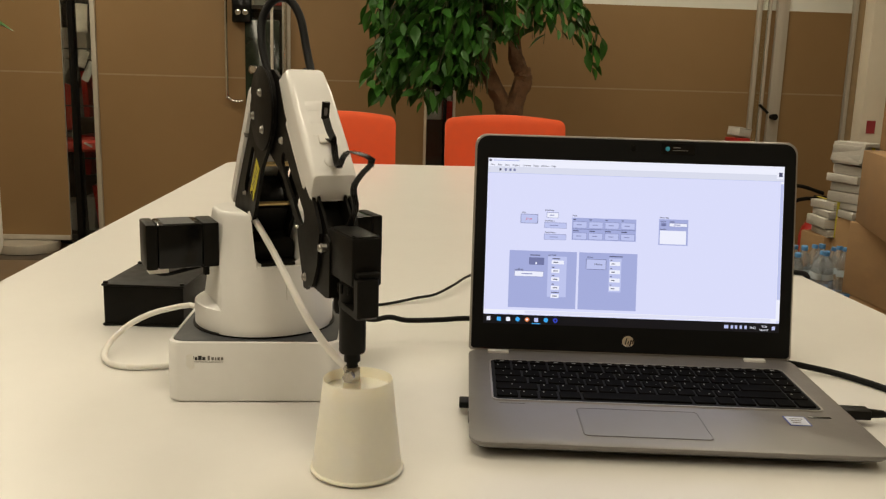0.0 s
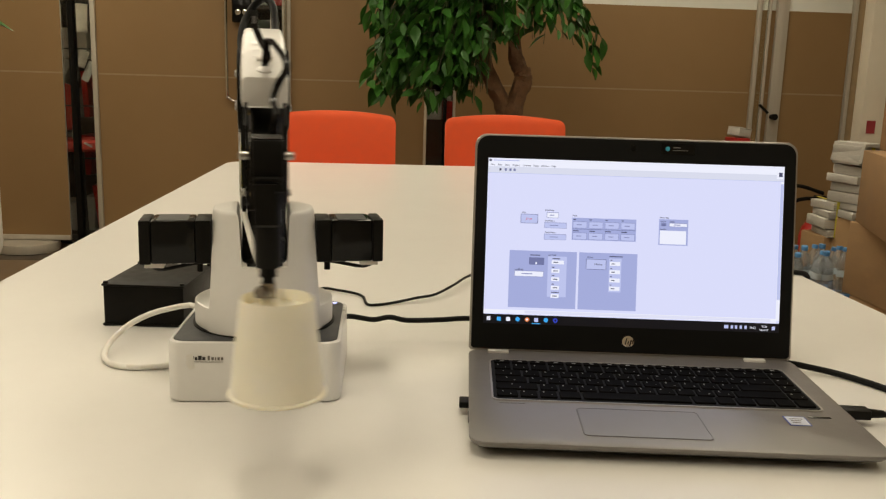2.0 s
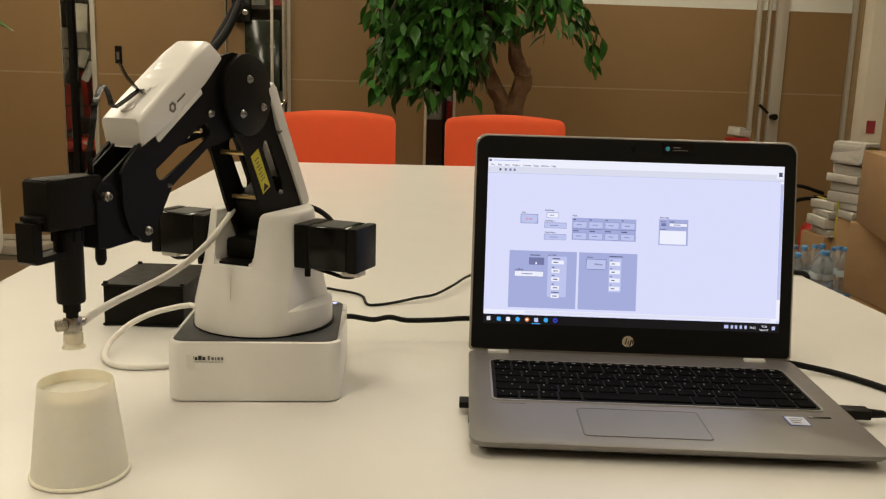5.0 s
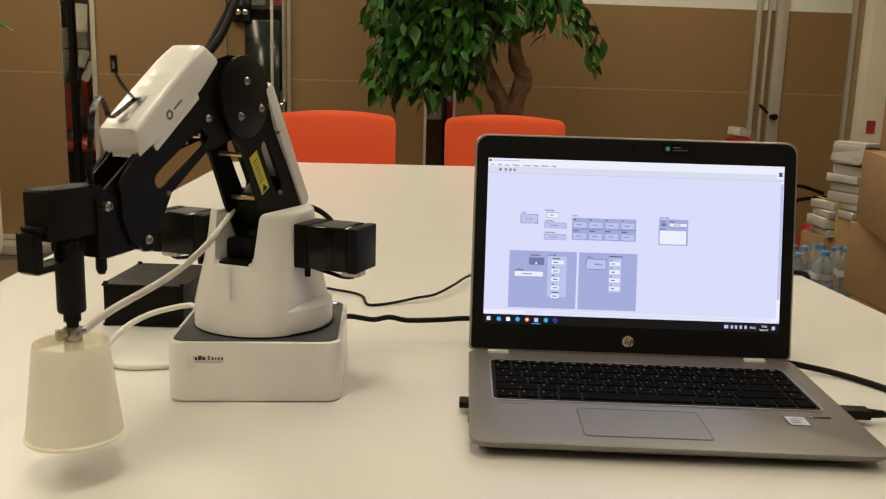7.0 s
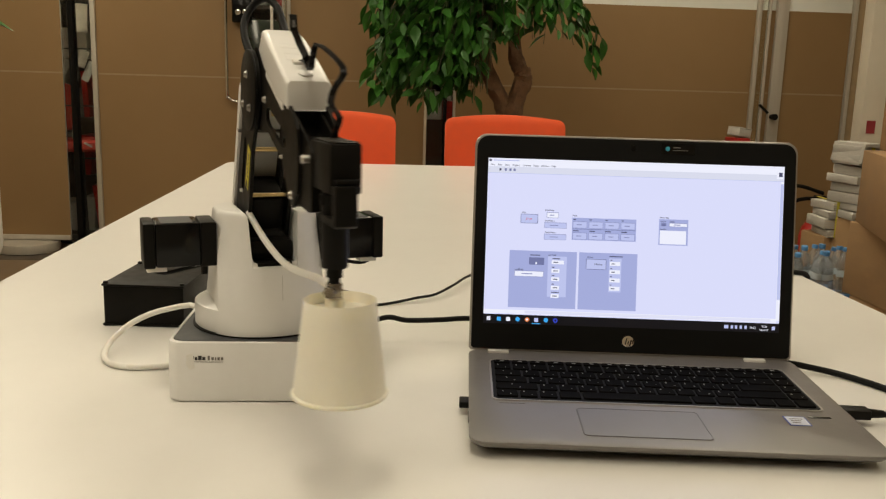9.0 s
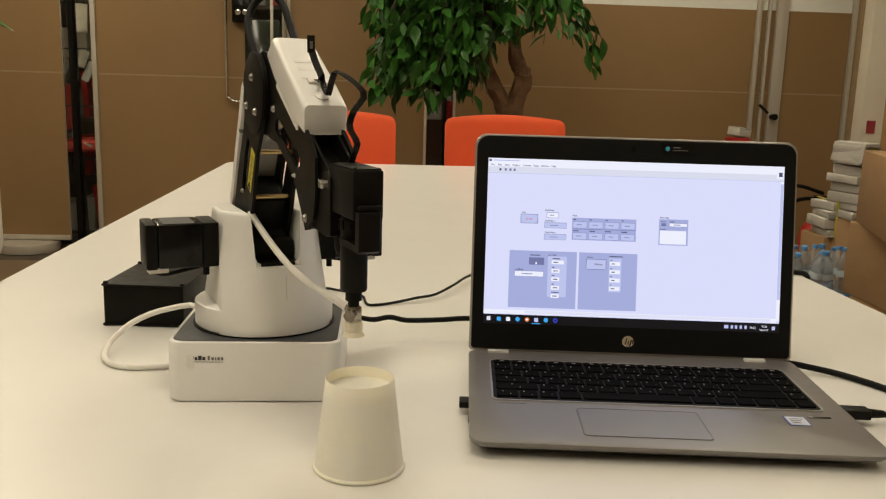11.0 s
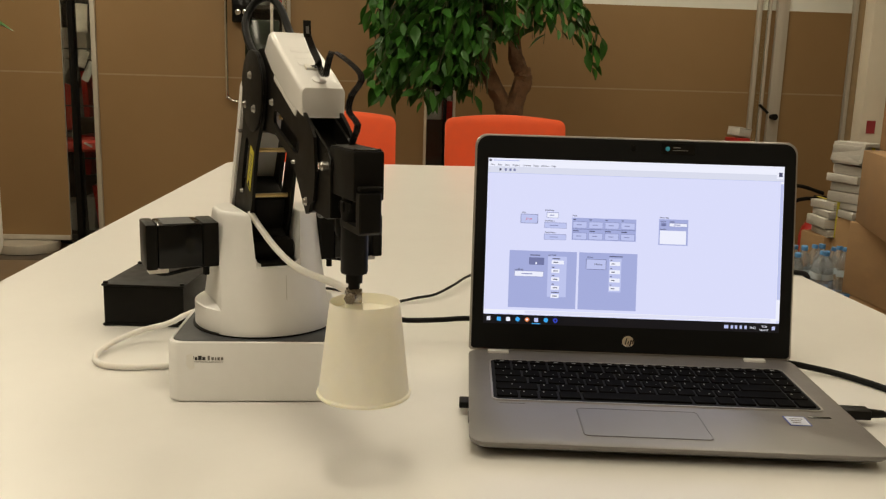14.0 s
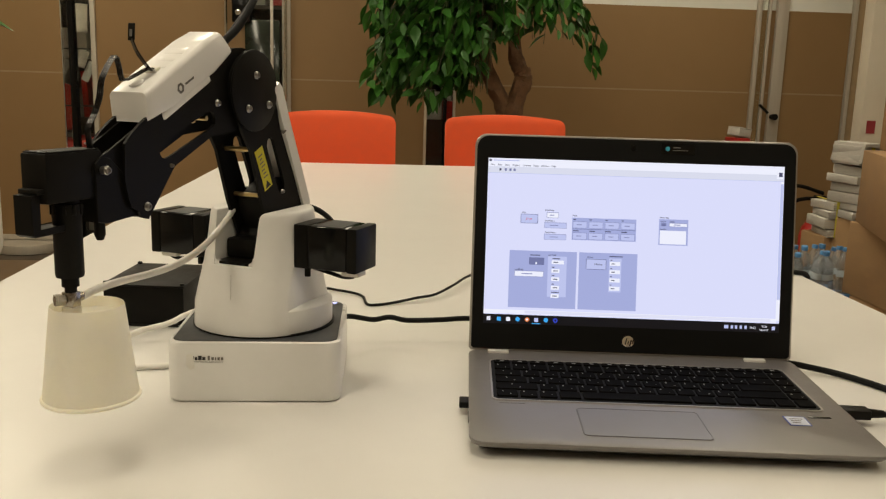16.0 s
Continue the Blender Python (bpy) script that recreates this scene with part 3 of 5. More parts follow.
def holed_plate(outer, hole, y0, y1):
    """A plate in x and z with one hole: both outlines are sampled by angle round the hole's middle."""
    bm = bmesh.new()
    n = len(outer)
    loops = []
    for y in (y0, y1):
        loops.append(([bm.verts.new((p[0], y, p[1])) for p in outer], [bm.verts.new((p[0], y, p[1])) for p in hole]))
    for i in range(n):
        j = (i + 1) % n
        (o0, h0), (o1, h1) = loops
        bm.faces.new((o0[i], o0[j], h0[j], h0[i]))
        bm.faces.new((o1[i], h1[i], h1[j], o1[j]))
        bm.faces.new((o0[i], o1[i], o1[j], o0[j]))
        bm.faces.new((h0[i], h0[j], h1[j], h1[i]))
    return bm


def resample(pts, c, n=48):
    """Points where rays from c meet a closed outline."""
    out = []
    for k in range(n):
        a = 2 * math.pi * k / n
        d = Vector((math.cos(a), math.sin(a)))
        best = None
        for i in range(len(pts)):
            p, q = Vector(pts[i]) - Vector(c), Vector(pts[(i + 1) % len(pts)]) - Vector(c)
            e = q - p
            den = d.x * e.y - d.y * e.x
            if abs(den) < 1e-12:
                continue
            s = (p.x * e.y - p.y * e.x) / den
            w = (p.x * d.y - p.y * d.x) / den
            if s > 0 and -1e-6 <= w <= 1 + 1e-6:
                best = max(best or 0, s)
        out.append((c[0] + d.x * best, c[1] + d.y * best))
    return out


def robot():
    R = thing("robot_arm", "white and black desktop robot arm with a suction tool", "robot arm")
    ROBOT["robot"] = R
    # base
    o = rrect(0.079, 0.079, 0.014, 6)
    loops = [[(x * k, y * k, z) for x, y in o] for k, z in ((0.980, 0.0010), (0.992, 0.0012), (0.998, 0.0022), (1.0, 0.0045), (1.0, 0.053), (0.992, 0.0565), (0.975, 0.0575), (0.955, 0.0572), (0.95, 0.0555))]
    base = part("base_box", rings(bmesh.new(), loops), M_WHITE, R)
    part("foot_plate", slab([(x * 0.94, y * 0.94) for x, y in o], 0.0, 0.0013), M_BLACKMAT, base)
    part("top_plate", slab([(x * 0.948, y * 0.948) for x, y in o], 0.0556, 0.0576, 0.0006), M_DARKPLATE, base)
    part("power_light", lathe([(0.0022, 0.0576), (0.002, 0.0582)], 12, 0.066, 0.066), M_LED, base)
    part("power_ring", lathe([(0.0052, 0.0576), (0.0050, 0.0579), (0.0046, 0.0579)], 16, 0.066, 0.064), M_DARKPLATE, base)
    # printed name bars on the front face
    y = -0.0793
    for x0, w, h in ((-0.0552, 0.0012, 0.0040), (-0.0532, 0.0020, 0.0030), (-0.0507, 0.0027, 0.0042), (-0.0476, 0.0024, 0.0030)):
        x0 = -0.0552 + (x0 + 0.0552) * 1.2
        part("print_bar", bx(x0, x0 + w * 1.15, y, y + 0.0004, 0.0404, 0.0404 + h), M_INK, base, smooth=False)
    for x0, w, h in ((-0.0436, 0.0018, 0.0041), (-0.0409, 0.0020, 0.0028), (-0.0382, 0.0011, 0.0028), (-0.0363, 0.0019, 0.0028), (-0.0337, 0.0018, 0.0028)):
        x0 = -0.0552 + (x0 + 0.0552) * 1.2
        part("print_bar", bx(x0, x0 + w * 1.1, y, y + 0.0004, 0.0405, 0.0405 + h), M_GREYPRINT, base, smooth=False)
    part("print_line", bx(-0.0535, -0.0275, y, y + 0.0004, 0.0386, 0.0389), M_INK, base, smooth=False)
    part("tape_scrap", slab([(-0.0600, 0.0455), (-0.0545, 0.047), (-0.0530, 0.033), (-0.0575, 0.0315), (-0.0605, 0.036)], y - 0.0003, y + 0.0003, axis="y"), M_TUBE, base, "torn translucent tape scrap")

    # turret: skirt, flared body with a slot, two ears
    tur = part("turret", lathe([(0.0655, 0.0585), (0.0668, 0.0600), (0.0668, 0.0800), (0.0665, 0.0808), (0.0656, 0.0813), (0.0645, 0.0815), (0.045, 0.0840)], 64), M_WHITE, R)
    ROBOT["turret"] = tur

    def sec(z, rf, rb, hy, y0, n=14, dy=0.0):
        """Half or whole outline between y0 and the side, arcs in front and behind."""
        ys = [y0 + (hy - y0) * math.sin(math.pi / 2 * i / n) for i in range(n + 1)] if y0 >= 0 else [hy * math.sin(-math.pi / 2 + math.pi * i / (2 * n)) for i in range(2 * n + 1)]
        fr = [(math.sqrt(max(rf * rf - (y * 0.97) ** 2, 1e-8)) - 0.006 * max(0, abs(y) / hy - 0.8) * 5 * 0.4, y, z) for y in ys]
        bk = [(-math.sqrt(max(rb * rb - (y * 0.97) ** 2, 1e-8)) + 0.006 * max(0, abs(y) / hy - 0.8) * 5 * 0.4, y, z) for y in ys]
        return fr + bk[::-1]
    part("tower", rings(bmesh.new(), [sec(0.0584, 0.0680, 0.0672, 0.0535, -1), sec(0.0815, 0.0672, 0.0632, 0.0515, -1), sec(0.095, 0.0638, 0.0595, 0.0505, -1), sec(0.108, 0.0604, 0.0572, 0.0499, -1), sec(0.1215, 0.0570, 0.0550, 0.0493, -1), sec(0.1222, 0.0552, 0.0540, 0.0485, -1)]), M_WHITE, tur)
    part("seam", bx(0.0678, 0.0682, -0.00025, 0.00025, 0.062, 0.112), M_SEAM, tur, m=pose(0.0010, 0, 0, 0, -3.0, 4))
    part("ring_gap", lathe([(0.0690, 0.0577), (0.0690, 0.0590), (0.06, 0.0592)], 48), M_BLACK, tur)
    for s in (1, -1):
        def ear(z, rf, rb, hy, k=0.0):
            return [(x, s * y, zz) for x, y, zz in sec(z, rf - k * 0.5, rb - k * 0.5, hy - k * 0.5, 0.0208 + 0.05 * (z - 0.12) + k)]
        part("ear", rings(bmesh.new(), [ear(0.1200, 0.0574, 0.0552, 0.0494), ear(0.135, 0.0544, 0.0530, 0.0489), ear(0.150, 0.0518, 0.0508, 0.0485), ear(0.162, 0.0502, 0.0490, 0.0481), ear(0.1675, 0.0494, 0.0482, 0.0479, 0.0002), ear(0.1698, 0.0490, 0.0480, 0.0478, 0.0010), ear(0.1712, 0.0486, 0.0476, 0.0476, 0.0026), ear(0.1717, 0.0480, 0.0470, 0.0474, 0.0046)]), M_WHITE, tur)
        # stepper motor on its gearbox side
        mo = part("motor", box(bmesh.new(), -0.0160, 0.0270, 0.0635, 0.1035, 0.1205, 0.1615, 0.0022, 2), M_BLACKGLOSS, tur, "glossy black stepper motor", m=Matrix.Diagonal((1, s, 1, 1)))
        part("motor_flange", bx(-0.0162, 0.0272, 0.0490, 0.0634, 0.1203, 0.1618, 0.0014), M_BLACK, mo)
        part("end_cap", bx(-0.0162, 0.0272, 0.1036, 0.1140, 0.1200, 0.1618, 0.0016), M_BLACK, mo)
        part("motor_label", bx(-0.014, 0.025, 0.070, 0.098, 0.1615, 0.1618), M_DARKPLATE, mo)
        part("plug", bx(0.000, 0.016, 0.093, 0.111, 0.1145, 0.1203, 0.001), M_TUBE, mo, "white wire plug")
        part("wire", tube([(0.008, 0.110, 0.117), (0.010, 0.096, 0.1125), (0.012, 0.075, 0.1165), (0.012, 0.052, 0.121)], 0.0019, 6, 6), M_CABLE, mo)
        part("bolt", lathe([(0.003, 0), (0.003, 0.012)], 8), M_BLACK, mo, m=pose(0.02, 0.060, 0.112))
    for sy in (1, -1):
        fil = [(0.0207 * sy, 0.1216), (0.0207 * sy, 0.1300)] + [((0.0207 - 0.0045 * (1 - math.cos(radians(a)))) * sy, 0.1300 - 0.0050 * math.sin(radians(a))) for a in (30, 60, 90)] + [(0.0162 * sy, 0.1216)]
        part("slot_corner", rings(bmesh.new(), [[(x, yy, zz) for yy, zz in fil] for x in (0.0480, 0.0520)]), M_WHITE, tur)
    part("slot_floor", bx(-0.048, 0.0515, -0.0206, 0.0206, 0.1222, 0.1250, 0.0008), M_BLACK, tur)
    part("inner_block", bx(-0.040, 0.034, -0.0206, 0.0206, 0.1250, 0.1440, 0.003), M_BLACK, tur)
    part("hub", lathe([(0.018, -0.0206), (0.018, 0.0206)], 28, 0, SH, "y"), M_BLACKMAT, tur)

    part("rear_cable", tube([(-0.040, 0.010, 0.158), (-0.052, 0.018, 0.166), (-0.061, 0.034, 0.158), (-0.060, 0.050, 0.142), (-0.048, 0.058, 0.128)], 0.0028, 8, 8), M_CABLE, tur, "black cable behind the turret")

    # rear arm: x along the link, z to its back
    rear = part("rear_arm", bx(-0.004, 0.050, -0.0155, 0.0155, -0.006, 0.040, 0.004), M_BLACK, R, "black rear arm link")
    ROBOT["rear"] = rear
    outline = [(-0.006, -0.012), (0.05, -0.014), (0.105, -0.009), (0.120, -0.0125)] + arc(0.150, 0.0175, 0.036, -122, 92, 18) + [(0.12, 0.046), (0.10, 0.0435), (0.008, 0.0495), (-0.006, 0.040)]
    hole = arc(0.094, 0.022, 0.0065, -90, 90, 8) + arc(0.050, 0.022, 0.0065, 90, 270, 8)
    mid = (0.072, 0.022)
    for s in (1, -1):
        pl = part("side_plate", holed_plate(resample(outline, mid), resample(hole, mid), s * 0.0168, s * 0.0200), M_BLACK, rear)
        part("knee_disc", lathe([(0.0355, s * 0.0201), (0.036, s * 0.0206), (0.036, s * 0.0219), (0.0352, s * 0.0224)], 44, 0.150, 0.0175, "y"), M_BLACKMAT, rear)
        for x, z in ((0.1621, 0.0241), (0.1409, 0.0002), (0.1301, 0.0315)):
            screw(rear, x, s * 0.0224, z, 0.0029, s)
        part("warning_sticker", bx(0.0590, 0.1000, s * 0.0201 - 0.0002, s * 0.0201 + 0.0003, -0.0050, 0.0085), M_YELLOW, rear, "yellow warning sticker", smooth=False)
        for k in range(7):
            part("sticker_bar", bx(0.071 + k * 0.0036, 0.0722 + k * 0.0036, s * 0.0205 - 0.0001, s * 0.0205 + 0.0001, -0.0022 + 0.0012 * (k % 2), 0.0050 - 0.001 * (k % 3)), M_GREYPRINT, rear, smooth=False)
        part("sticker_triangle", slab([(0.0605, -0.003), (0.0605, 0.006), (0.0675, 0.0015)], s * 0.0205 - 0.0001, s * 0.0205 + 0.0001, axis="y"), M_INK, rear, smooth=False)
        screw(rear, 0.044, s * 0.0200, 0.021, 0.0018, s)
    for x, z in ((0.098, 0.003), (0.052, -0.002)):
        part("spacer_rod", lathe([(0.0022, -0.0168), (0.0022, 0.0168)], 12, x, z, "y"), M_BRASS, rear)
    # white shell on the back of the rear arm
    sh = [(-0.0225, 0.0445), (-0.0235, 0.050), (-0.0215, 0.0590), (-0.012, 0.0630), (0.012, 0.0630), (0.0215, 0.0590), (0.0235, 0.050), (0.0225, 0.0445)]
    part("back_shell", rings(bmesh.new(), [[(x, yy * ky, z + dz + 0.0022) for yy, z in sh] for x, dz, ky in ((0.006, 0.0, 0.98), (0.010, 0.0006, 1), (0.070, 0.0, 1), (0.1, -0.0005, 1), (0.134, 0.0, 1), (0.140, -0.002, 0.97))]), M_COVER, rear, "white glossy shell")
    part("shell_step", bx(0.095, 0.0965, -0.0232, 0.0232, 0.0425, 0.0480), M_GREYPRINT, rear)

    # forearm: origin at the elbow pin, x along it, z to its top
    low = part("forearm", bx(0.0, 0.100, -0.0115, 0.0115, 0.050, 0.056, 0.001), M_BLACK, R, "black forearm under a white cover")
    ROBOT["low"] = low
    fo = arc(0.147, 0.0, 0.0100, -120, 15, 10) + [(0.1625, 0.010), (0.1580, 0.030), (0.1430, 0.0550), (0.120, 0.0585), (0.03, 0.0590), (-0.005, 0.0610)] + arc(-0.004, 0.018, 0.0405, 100, 262, 16) + [(0.012, -0.012), (0.030, 0.0020), (0.045, 0.0060), (0.110, 0.0100), (0.130, 0.0040), (0.1385, -0.0050)]
    slot = arc(0.1075, 0.0265, 0.0070, -90, 90, 8) + arc(0.045, 0.0195, 0.0072, 90, 270, 8)
    mid = (0.080, 0.0235)
    for s in (1, -1):
        part("side_plate", holed_plate(resample(fo, mid, 72), resample(slot, mid, 72), s * 0.0132, s * 0.0158), M_BLACK, low)
        screw(low, 0.147, s * 0.0158, 0, 0.0028, s)
        screw(low, 0.1075, s * 0.0158, 0.0125, 0.0014, s)
        screw(low, 0.030, s * 0.0158, 0.027, 0.0026, s)
    for x, z in ((0.062, 0.0275), (0.046, 0.021)):
        part("spacer_rod", lathe([(0.0020, -0.0132), (0.0020, 0.0132)], 12, x, z, "y"), M_BRASS, low)

    # inner link that keeps the tool level: a channel from the upper elbow pin to the upper wrist pin
    upp = part("level_link", bx(0.0, 0.150, -0.0095, 0.0095, -0.0085, -0.0065, 0.0005), M_BLACK, R, "black level-keeping channel link")
    ROBOT["upp"] = upp
    uo = arc(0.1485, 0, 0.0090, -80, 70, 10) + [(0.128, 0.0075), (0.05, 0.0080), (0.0, 0.0075), (-0.008, 0.0), (0.0, -0.0200), (0.095, -0.0200), (0.120, -0.0110)]
    for s in (1, -1):
        part("channel_wall", slab(uo, s * 0.0105 - 0.0010, s * 0.0105 + 0.0010, axis="y"), M_BLACK, upp)
        screw(upp, 0.1485, s * 0.0165, 0, 0.0028, s)
    part("pin", lathe([(0.003, -0.0165), (0.003, 0.0165)], 12, 0.1485, 0, "y"), M_STEEL, upp)
    DX, DZ = 0.0219, 0.0474   # from the elbow pin to the cover's own origin
    carrier = Matrix.Translation((DX, 0, DZ))
    upp = low

    def cpart(name, bm, material, parent, label="", m=None, smooth=True):
        return part(name, bm, material, parent, label, carrier @ m if m is not None else carrier, smooth)

    def csec(x, z0, z1, hy, r=0.0042):
        out = []
        for yy, zz in rrect(hy, (z1 - z0) / 2, r, 4, 0, (z0 + z1) / 2):
            out.append((x + (zz - z0) * -0.35 if x > 0.08 else x + ((zz - z0) * 0.45 if x < -0.02 else 0), yy, zz))
        return out
    cpart("cover", rings(bmesh.new(), [csec(-0.034, 0.0075, 0.029, 0.0146), csec(-0.0325, 0.0055, 0.0305, 0.0160), csec(0.0, 0.0030, 0.0315, 0.0174), csec(0.06, 0.0028, 0.0300, 0.0180), csec(0.0815, 0.0062, 0.0292, 0.0179), csec(0.0915, 0.0072, 0.0289, 0.0175), csec(0.0928, 0.0082, 0.0280, 0.0167)]), M_COVER, upp, "white glossy forearm cover")
    cpart("cover_nose", rings(bmesh.new(), [[(p[0] + dx, p[1] * k, 0.0175 + (p[2] - 0.0175) * k) for p in csec(0.0915, 0.0072, 0.0289, 0.0172)] for dx, k in ((0.0002, 1.0), (0.0016, 0.99), (0.0020, 0.93), (0.0012, 0.90))], cap=False), M_COVER, upp, "rounded lip of the cover")
    cpart("cover_skirt", bx(0.008, 0.076, -0.0174, 0.0174, -0.0005, 0.006, 0.002), M_COVER, upp)
    for k in range(3):
        cpart("cover_rib", bx(0.012 + k * 0.0125, 0.0225 + k * 0.0125, -0.009, 0.009, 0.0303, 0.0312 - 0.0004 * k, 0.0003), M_COVER, upp)
    cpart("button", lathe([(0.0058, 0.0290), (0.0058, 0.0305), (0.0045, 0.0312)], 24, 0.073, 0.0), M_COVER, upp)
    cpart("emblem", lathe([(0.0044, 0.0176), (0.0044, 0.0182), (0.0024, 0.0182), (0.0024, 0.0176)], 6, 0.0480, 0.0135, "y"), M_GREYPRINT, upp)
    cpart("emblem_bar", bx(0.029, 0.041, 0.0172, 0.0181, 0.0128, 0.0144), M_GREYPRINT, upp, smooth=False)
    cpart("socket", bx(0.0480, 0.0560, -0.006, 0.006, 0.028, 0.0325, 0.001), M_TUBE, upp, "white cable socket")
    # ribbon wires and the free strip on the forearm
    ROBOT["ribbon"] = []
    for i in range(RIBBON_N):
        bm = bmesh.new()
        for k in range(4):
            lathe([(0.0005, -0.0032), (0.00066, -0.0029), (0.00066, 0.0029), (0.0005, 0.0032)], 6, (k - 1.5) * 0.0013, 0, "x", bm=bm)
        ROBOT["ribbon"].append(part("flat_cable_piece", bm, M_WIRE, R))
    cpart("free_strip", ribbon([(0.0570, 0.003, 0.0325), (0.0590, 0.002, 0.0390), (0.0575, -0.003, 0.0480), (0.0540, -0.007, 0.0570)], 0.0027, 0.0005, 8), M_WIRE, low, "loose black flex strip")
    end = cpart("strip_end", bx(-0.0007, 0.0007, -0.0030, 0.0030, 0.0, 0.0130, 0.0004), M_BLACKMAT, low, m=pose(0.0542, -0.0074, 0.0560, 0, -32, 0))
    part("strip_bar", bx(0.0007, 0.0009, -0.0012, 0.0012, 0.003, 0.0085), M_GREYPRINT, end, smooth=False)
    part("loom", tube([(-0.004, 0.010, 0.064), (-0.034, 0.011, 0.067), (-0.066, 0.010, 0.076), (-0.085, 0.003, 0.078), (-0.093, -0.007, 0.068), (-0.082, -0.016, 0.056), (-0.058, -0.019, 0.048), (-0.030, -0.018, 0.042)], 0.0035, 10, 12), M_CABLE, low, "black cable loom")

    # level tool head: origin at the lower wrist pin
    tool = part("tool_bracket", slab([(0.0, 0.008), (-0.006, 0.0), (0.0, -0.009), (0.010, -0.0062), (0.040, -0.008), (0.0495, -0.006), (0.0495, 0.036), (0.043, 0.041), (0.034, 0.039)], -0.0128, 0.0128, 0.0006, "y"), M_BLACK, R, "black level wrist bracket")
    ROBOT["tool"] = tool
    part("limit_pin", lathe([(0.004, -0.0075), (0.0042, -0.018), (0.0025, -0.022)], 12, 0.034, 0.0), M_BLACKMAT, tool)
    sv = part("servo", bx(0.0405, 0.0925, -0.0112, 0.0112, 0.0115, 0.0455, 0.0016), M_BLACKMAT, tool, "black servo motor")
    part("servo_lid", bx(0.0420, 0.0910, -0.0102, 0.0102, 0.0455, 0.0465, 0.0006), M_BLACKMAT, sv)
    for x in (0.0445, 0.0885):
        for yy in (-0.0085, 0.0085):
            part("lid_screw", lathe([(0.0014, 0.0465), (0.0012, 0.0469)], 8, x, yy), M_BLACKGLOSS, sv)
    part("servo_ear", bx(0.085, 0.0985, -0.0085, 0.0085, 0.0185, 0.0220, 0.0008), M_BLACKMAT, sv)
    part("servo_gear", lathe([(0.009, 0.0095), (0.009, 0.0132)], 20, 0.065, 0), M_BLACKMAT, sv)
    part("yoke", slab([(0.0930, 0.0180), (0.1000, 0.0180), (0.1000, -0.0085), (0.0970, -0.0105), (0.060, -0.0095), (0.060, -0.0050), (0.0930, -0.0060)], -0.0100, 0.0058, 0.0008, "y"), M_BLACKMAT, tool, "black angle yoke", m=Matrix.Translation((0.0015, 0, 0)))
    part("tool_cylinder", lathe([(0.0085, 0.0095), (0.0102, 0.0090), (0.0102, 0.0010), (0.0098, -0.0010), (0.0098, -0.0420), (0.0092, -0.0435), (0.006, -0.0440), (0.006, -0.0505), (0.0042, -0.0508), (0.0042, -0.056)], 32, 0.065, 0), M_BLACKMAT, tool)
    for k in range(10):
        part("collar_rib", bx(0.0098, 0.0112, -0.0011, 0.0011, 0.0015, 0.0085, 0.0003, 1), M_BLACKMAT, tool, m=pose(0.065, 0, 0, 0, 0, 36 * k))
    fit = part("hose_fitting", bx(0.0606, 0.0694, -0.0050, 0.0050, -0.0655, -0.0545, 0.001), M_NICKEL, tool, "nickel hose fitting")
    part("hex_nut", lathe([(0.0044, 0), (0.0044, 0.007)], 6, 0, 0, "y"), M_NICKEL, fit, m=pose(0.0680, -0.003, -0.0600, 0, 0, -120))
    part("barb", lathe([(0.0028, 0.0), (0.0034, 0.004), (0.0028, 0.008)], 14, 0, 0, "x"), M_NICKEL, fit, m=pose(0.0525, 0, -0.0600))
    part("suction_cup", lathe([(0.0045, -0.0650), (0.0066, -0.0660), (0.0068, -0.0725), (0.0060, -0.0735), (0.0080, -0.0765), (0.0084, -0.0771), (0.0050, -0.0760)], 28, 0.065, 0), M_SUCKER, tool, "translucent silicone suction cup")

    # air hose to the tool, in short pieces
    ROBOT["hose"] = []
    for i in range(HOSE_N):
        pc = part("hose_piece", lathe([(0.0020, -0.0082), (0.0030, -0.0078), (0.0030, 0.0078), (0.0020, 0.0082)], 12, 0, 0, "x"), M_TUBE, R)
        ROBOT["hose"].append(pc)


HOSE_N = 20
RIBBON_N = 34


def hose_line(t):
    """Middle line of the air hose in the arm's own space (before the yaw)."""
    yaw, r, z = joints(t)[:3]
    a = Vector((0.0241, -0.0190, 0.1692))
    b = Vector((r - 0.012, 0, z))
    c1 = a + Vector((0.0957, 0.0179, -0.0528))
    c2 = b + Vector((-0.0634, -0.0156, 0.0173)) + Vector((-0.1369, 0.1898, -0.2844)) * (z - 0.1)
    out = []
    for i in range(HOSE_N + 1):
        s = i / HOSE_N
        out.append(a * (1 - s) ** 3 + c1 * 3 * s * (1 - s) ** 2 + c2 * 3 * s * s * (1 - s) + b * s ** 3)
    return out


def even(path, n):
    """n + 1 points at equal steps along a line."""
    run = [0.0]
    for p, q in zip(path, path[1:]):
        run.append(run[-1] + (q - p).length)
    out, k = [], 0
    for i in range(n + 1):
        d = run[-1] * i / n
        while k < len(path) - 2 and run[k + 1] < d:
            k += 1
        out.append(path[k].lerp(path[k + 1], (d - run[k]) / max(run[k + 1] - run[k], 1e-9)))
    return out


